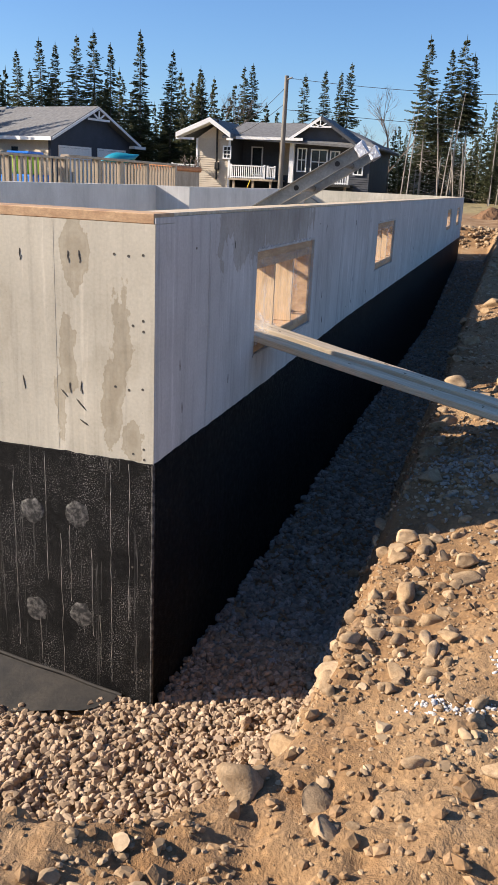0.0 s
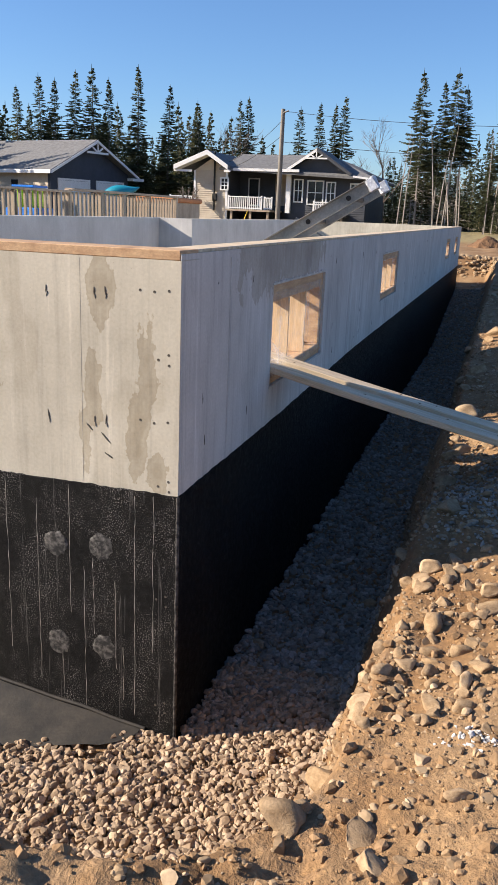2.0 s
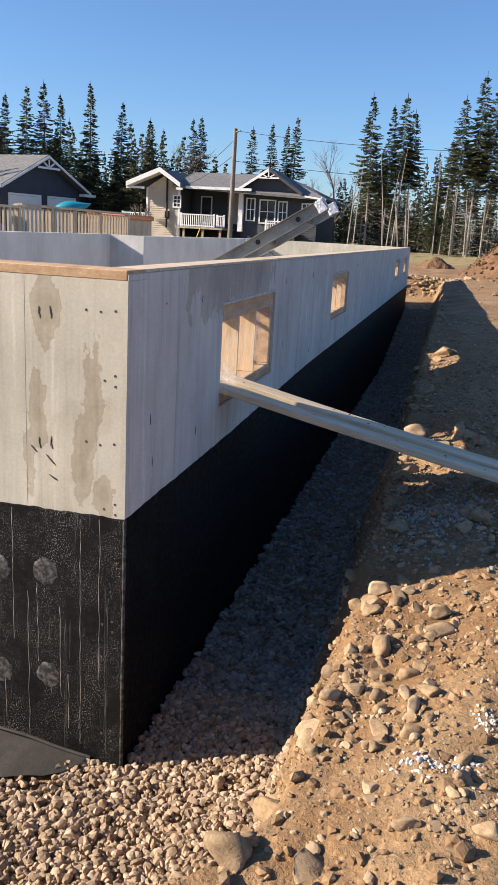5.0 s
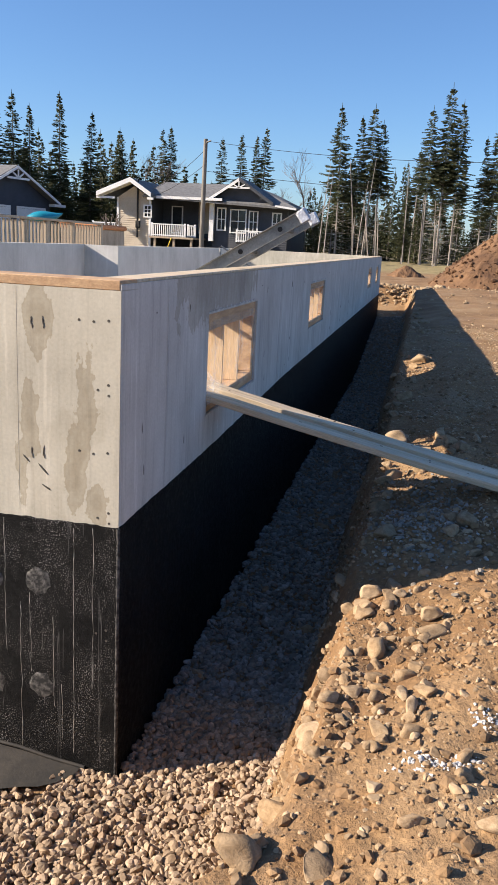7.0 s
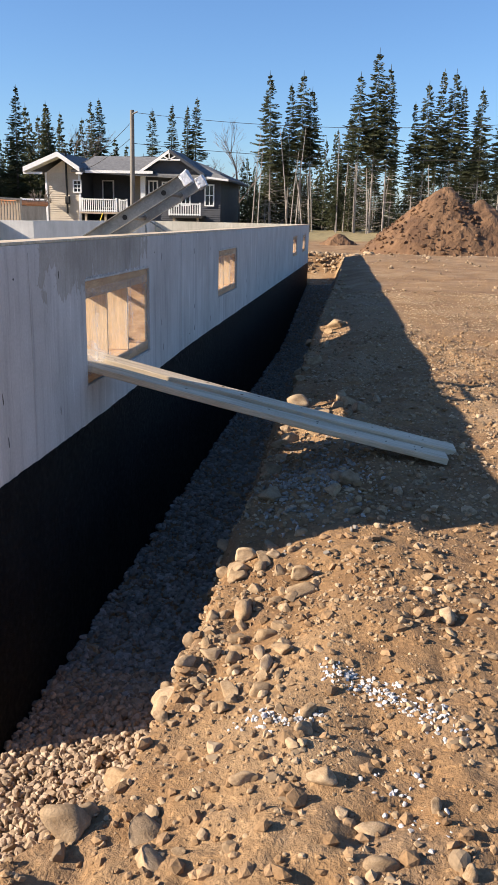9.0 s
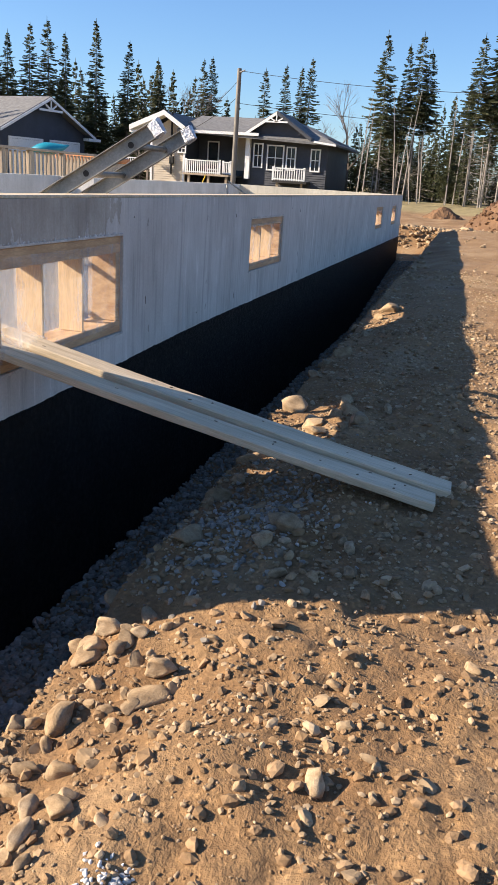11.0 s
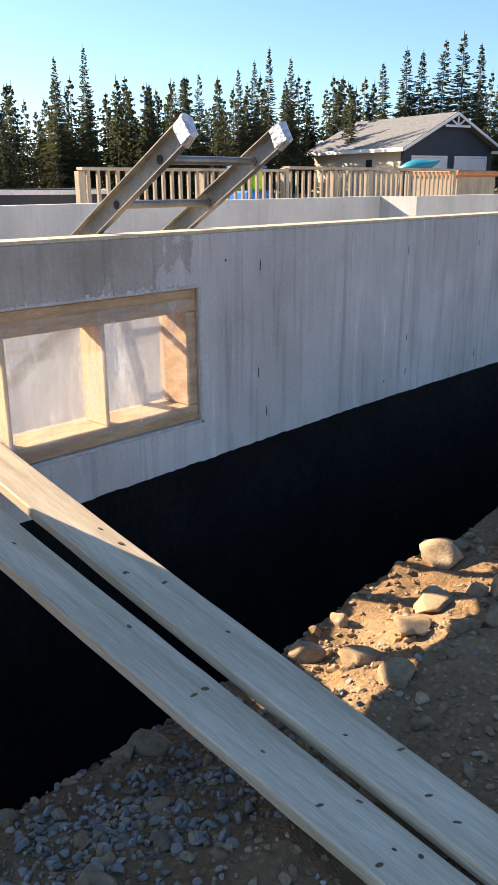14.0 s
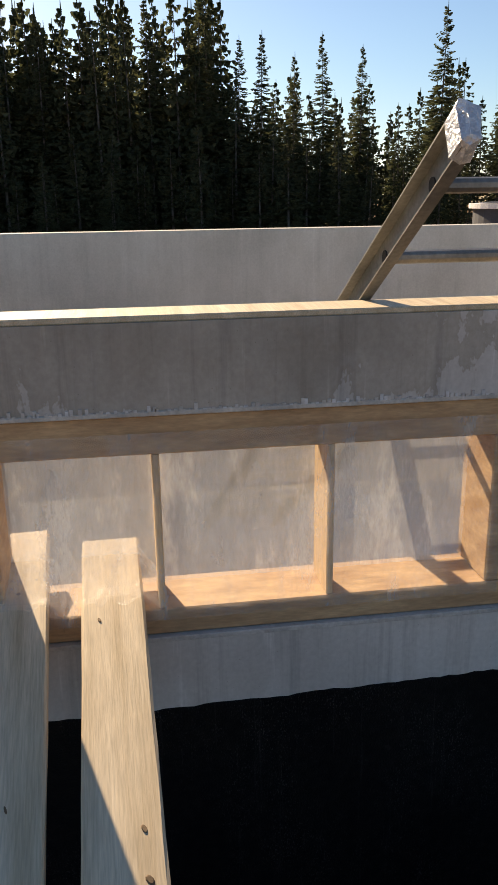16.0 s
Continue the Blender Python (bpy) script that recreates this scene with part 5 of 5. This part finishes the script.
for x, y, z in [(-38.0, -1.6, 10.1), (-38.2, 0.6, 10.1), (-38.1, 3.3, 11.1), (-38.0, 5.5, 11.5), (-37.1, 11.2, 9.6), (-35.5, 16.2, 10.6), (-36.6, 12.8, 9.0), (-37.6, 8.3, 9.7), (-37.8, 7.3, 9.5), (-37.4, 9.8, 8.8)]:
    tree(x, y, z, False, 0.95)
# filling rows of the wood, by bearing from the lot
random.seed(41)
for i in range(170):
    yaw = random.uniform(60, 150)
    d = random.uniform(38, 58)
    x, y = 1.9 - d * math.sin(radians(yaw)), 1.7 + d * math.cos(radians(yaw))
    tree(x, y, random.uniform(5.2, 9.3) * (d / 45) ** 0.7, random.random() < 0.08, random.uniform(0.9, 1.3), True)
for i in range(90):
    yaw = random.uniform(84, 135)
    d = random.uniform(38, 50)
    x, y = 1.9 - d * math.sin(radians(yaw)), 1.7 + d * math.cos(radians(yaw))
    tree(x, y, random.uniform(8.5, 12.2) * (d / 42) ** 0.7, False, random.uniform(0.9, 1.2), True)
for i in range(75):
    yaw = random.uniform(58, 150)
    d = random.uniform(35.5, 38)
    x, y = 1.9 - d * math.sin(radians(yaw)), 1.7 + d * math.cos(radians(yaw))
    tree(x, y, random.uniform(3.6, 5.6), False, random.uniform(1.2, 1.7), True)
for i in range(130):
    yaw = random.uniform(68, 140)
    d = random.uniform(41, 50)
    x, y = 1.9 - d * math.sin(radians(yaw)), 1.7 + d * math.cos(radians(yaw))
    tree(x, y, random.uniform(6.0, 8.6), False, random.uniform(0.9, 1.2), True)
for i in range(130):
    yaw = random.uniform(36, 62)
    d = random.uniform(50, 66)
    x, y = 1.9 - d * math.sin(radians(yaw)), 1.7 + d * math.cos(radians(yaw))
    tree(x, y, random.uniform(5.2, 8.6) * (d / 50) ** 0.8, random.random() < 0.08, random.uniform(1.0, 1.35), True)
for i in range(70):
    x = random.uniform(-42, -19)
    y = 56 + (x + 30) * -0.25 + random.uniform(-3, 7)
    tree(x, y, random.uniform(6.8, 10.0), random.random() < 0.3, random.uniform(0.85, 1.15), True)
for i in range(90):
    x = random.uniform(-19, 16)
    tree(x, random.uniform(58, 72), random.uniform(5.0, 7.6), random.random() < 0.25, 1.2, True)
for i in range(40):
    x = random.uniform(-5.5, 16)
    tree(x, random.uniform(43.5, 54), random.uniform(5.5, 8.6), random.random() < 0.6, 0.95, True)


for i in range(36):
    yaw = random.uniform(83, 98)
    d = random.uniform(39, 48)
    x, y = 1.9 - d * math.sin(radians(yaw)), 1.7 + d * math.cos(radians(yaw))
    tree(x, y, random.uniform(9.5, 12.6) * (d / 43), False, random.uniform(0.9, 1.15), True)
for i in range(60):
    tree(random.uniform(-6, 16), random.uniform(45, 54), random.uniform(3.4, 5.6), False, random.uniform(1.5, 2.0), True)
for i in range(60):
    tree(random.uniform(-34, -14), random.uniform(56, 62), random.uniform(4.5, 8.2), False, random.uniform(1.0, 1.4), True)


WV, WF, WM, COUNT = [], [], [], 0
for x, y, top, wide, pick in WOOD:
    b = gz(x, y) - 0.1
    k = (top - b) / 10.0
    ca, sa = math.cos(x * 9 + y), math.sin(x * 9 + y)
    for md, slot in zip(BACK[pick], (1, 0)):
        co = np.empty(len(md.vertices) * 3)
        md.vertices.foreach_get("co", co)
        co = co.reshape(-1, 3)
        o = np.stack([x + k * wide * (co[:, 0] * ca - co[:, 1] * sa), y + k * wide * (co[:, 0] * sa + co[:, 1] * ca), b + k * co[:, 2]], -1)
        WV.append(o)
        WF += [[i + COUNT for i in p.vertices] for p in md.polygons]
        WM += [slot] * len(md.polygons)
        COUNT += len(o)
wood_me = bpy.data.meshes.new("woodland")
wood_me.from_pydata(np.concatenate(WV).tolist(), [], WF)
wood_me.materials.append(NEEDLE)
wood_me.materials.append(BARK)
wood_me.polygons.foreach_set("material_index", WM)
tagged(new("woodland", wood_me), "dense dark spruce wood behind the lot", "trees", kind="stuff")


def bare_tree(x, y, top, seed, n=5):
    """A leafless tree with forking limbs."""
    random.seed(seed)
    vs, fs = [], []

    def grow(p, d, L, r, lv):
        q = p + d * L
        cone_segment(vs, fs, p, q, r, r * 0.65, 4)
        if lv == 0:
            return
        for _ in range(3 if lv > 1 else 4):
            e = (d + Vector((random.gauss(0, 0.42), random.gauss(0, 0.42), random.gauss(0.12, 0.2)))).normalized()
            grow(q - d * L * random.uniform(0, 0.35), e, L * random.uniform(0.6, 0.85), r * 0.55, lv - 1)

    b = gz(x, y)
    grow(Vector((0, 0, 0)), Vector((0, 0, 1)), (top - b) * 0.34, 0.10, n)
    t_ = thing("bare_tree", "leafless grey birch with fine bare twigs", "tree", at=(x, y, b))
    o = new("crown", from_lists("crown", vs, fs, TWIG))
    o.parent = t_


bare_tree(-19.0, 53.4, 9.6, 1)
bare_tree(-6.9, 51.4, 8.4, 2)
bare_tree(-8.0, 52.5, 7.2, 5, 4)
bare_tree(-16.6, 42.2, 4.2, 3, 4)
# slim leaning birch trunks at the wood's edge
random.seed(13)
for i in range(18):
    x = random.uniform(-4.8, 8)
    y = random.uniform(40.3, 43.5)
    b = gz(x, y)
    t_ = thing("birch_trunk", "slim pale birch stem at the wood's edge", "tree", "birch stems", at=(x, y, b))
    vs, fs = [], []
    dx, h_ = random.gauss(0, 0.3), random.uniform(2.6, 5.5)
    m1 = Vector((dx * 0.4, 0, h_ * 0.5))
    cone_segment(vs, fs, Vector((0, 0, -0.1)), m1, 0.038, 0.028, 6)
    cone_segment(vs, fs, m1, Vector((dx, 0.1, h_)), 0.028, 0.01, 6)
    o = new("stem", from_lists("stem", vs, fs, PALEBARK))
    o.parent = t_

# ---- single gravel pieces nearest the corner ----
pieces = [bpy.data.meshes.new("gravel_stone") for _ in range(8)]
for i, me_ in enumerate(pieces):
    random.seed(60 + i)
    bm = bmesh.new()
    bmesh.ops.create_icosphere(bm, subdivisions=1, radius=1)
    for v in bm.verts:
        v.co *= random.uniform(0.75, 1.2)
    bm.to_mesh(me_)
    bm.free()
    me_.materials.append(GRAVEL)
bed = bpy.data.objects["gravel_bed"]
for p, h, r in list(zip(P[near], H[near], rad[near]))[:300]:
    o = new("gravel_stone", random.choice(pieces))
    o.parent = bed
    o.matrix_local = pose(float(p[0]), float(p[1]), float(h), random.uniform(0, 360), random.uniform(0, 360), random.uniform(0, 360)) @ Matrix.Diagonal((float(r) * 1.1, float(r) * 0.9, float(r) * 0.75, 1))
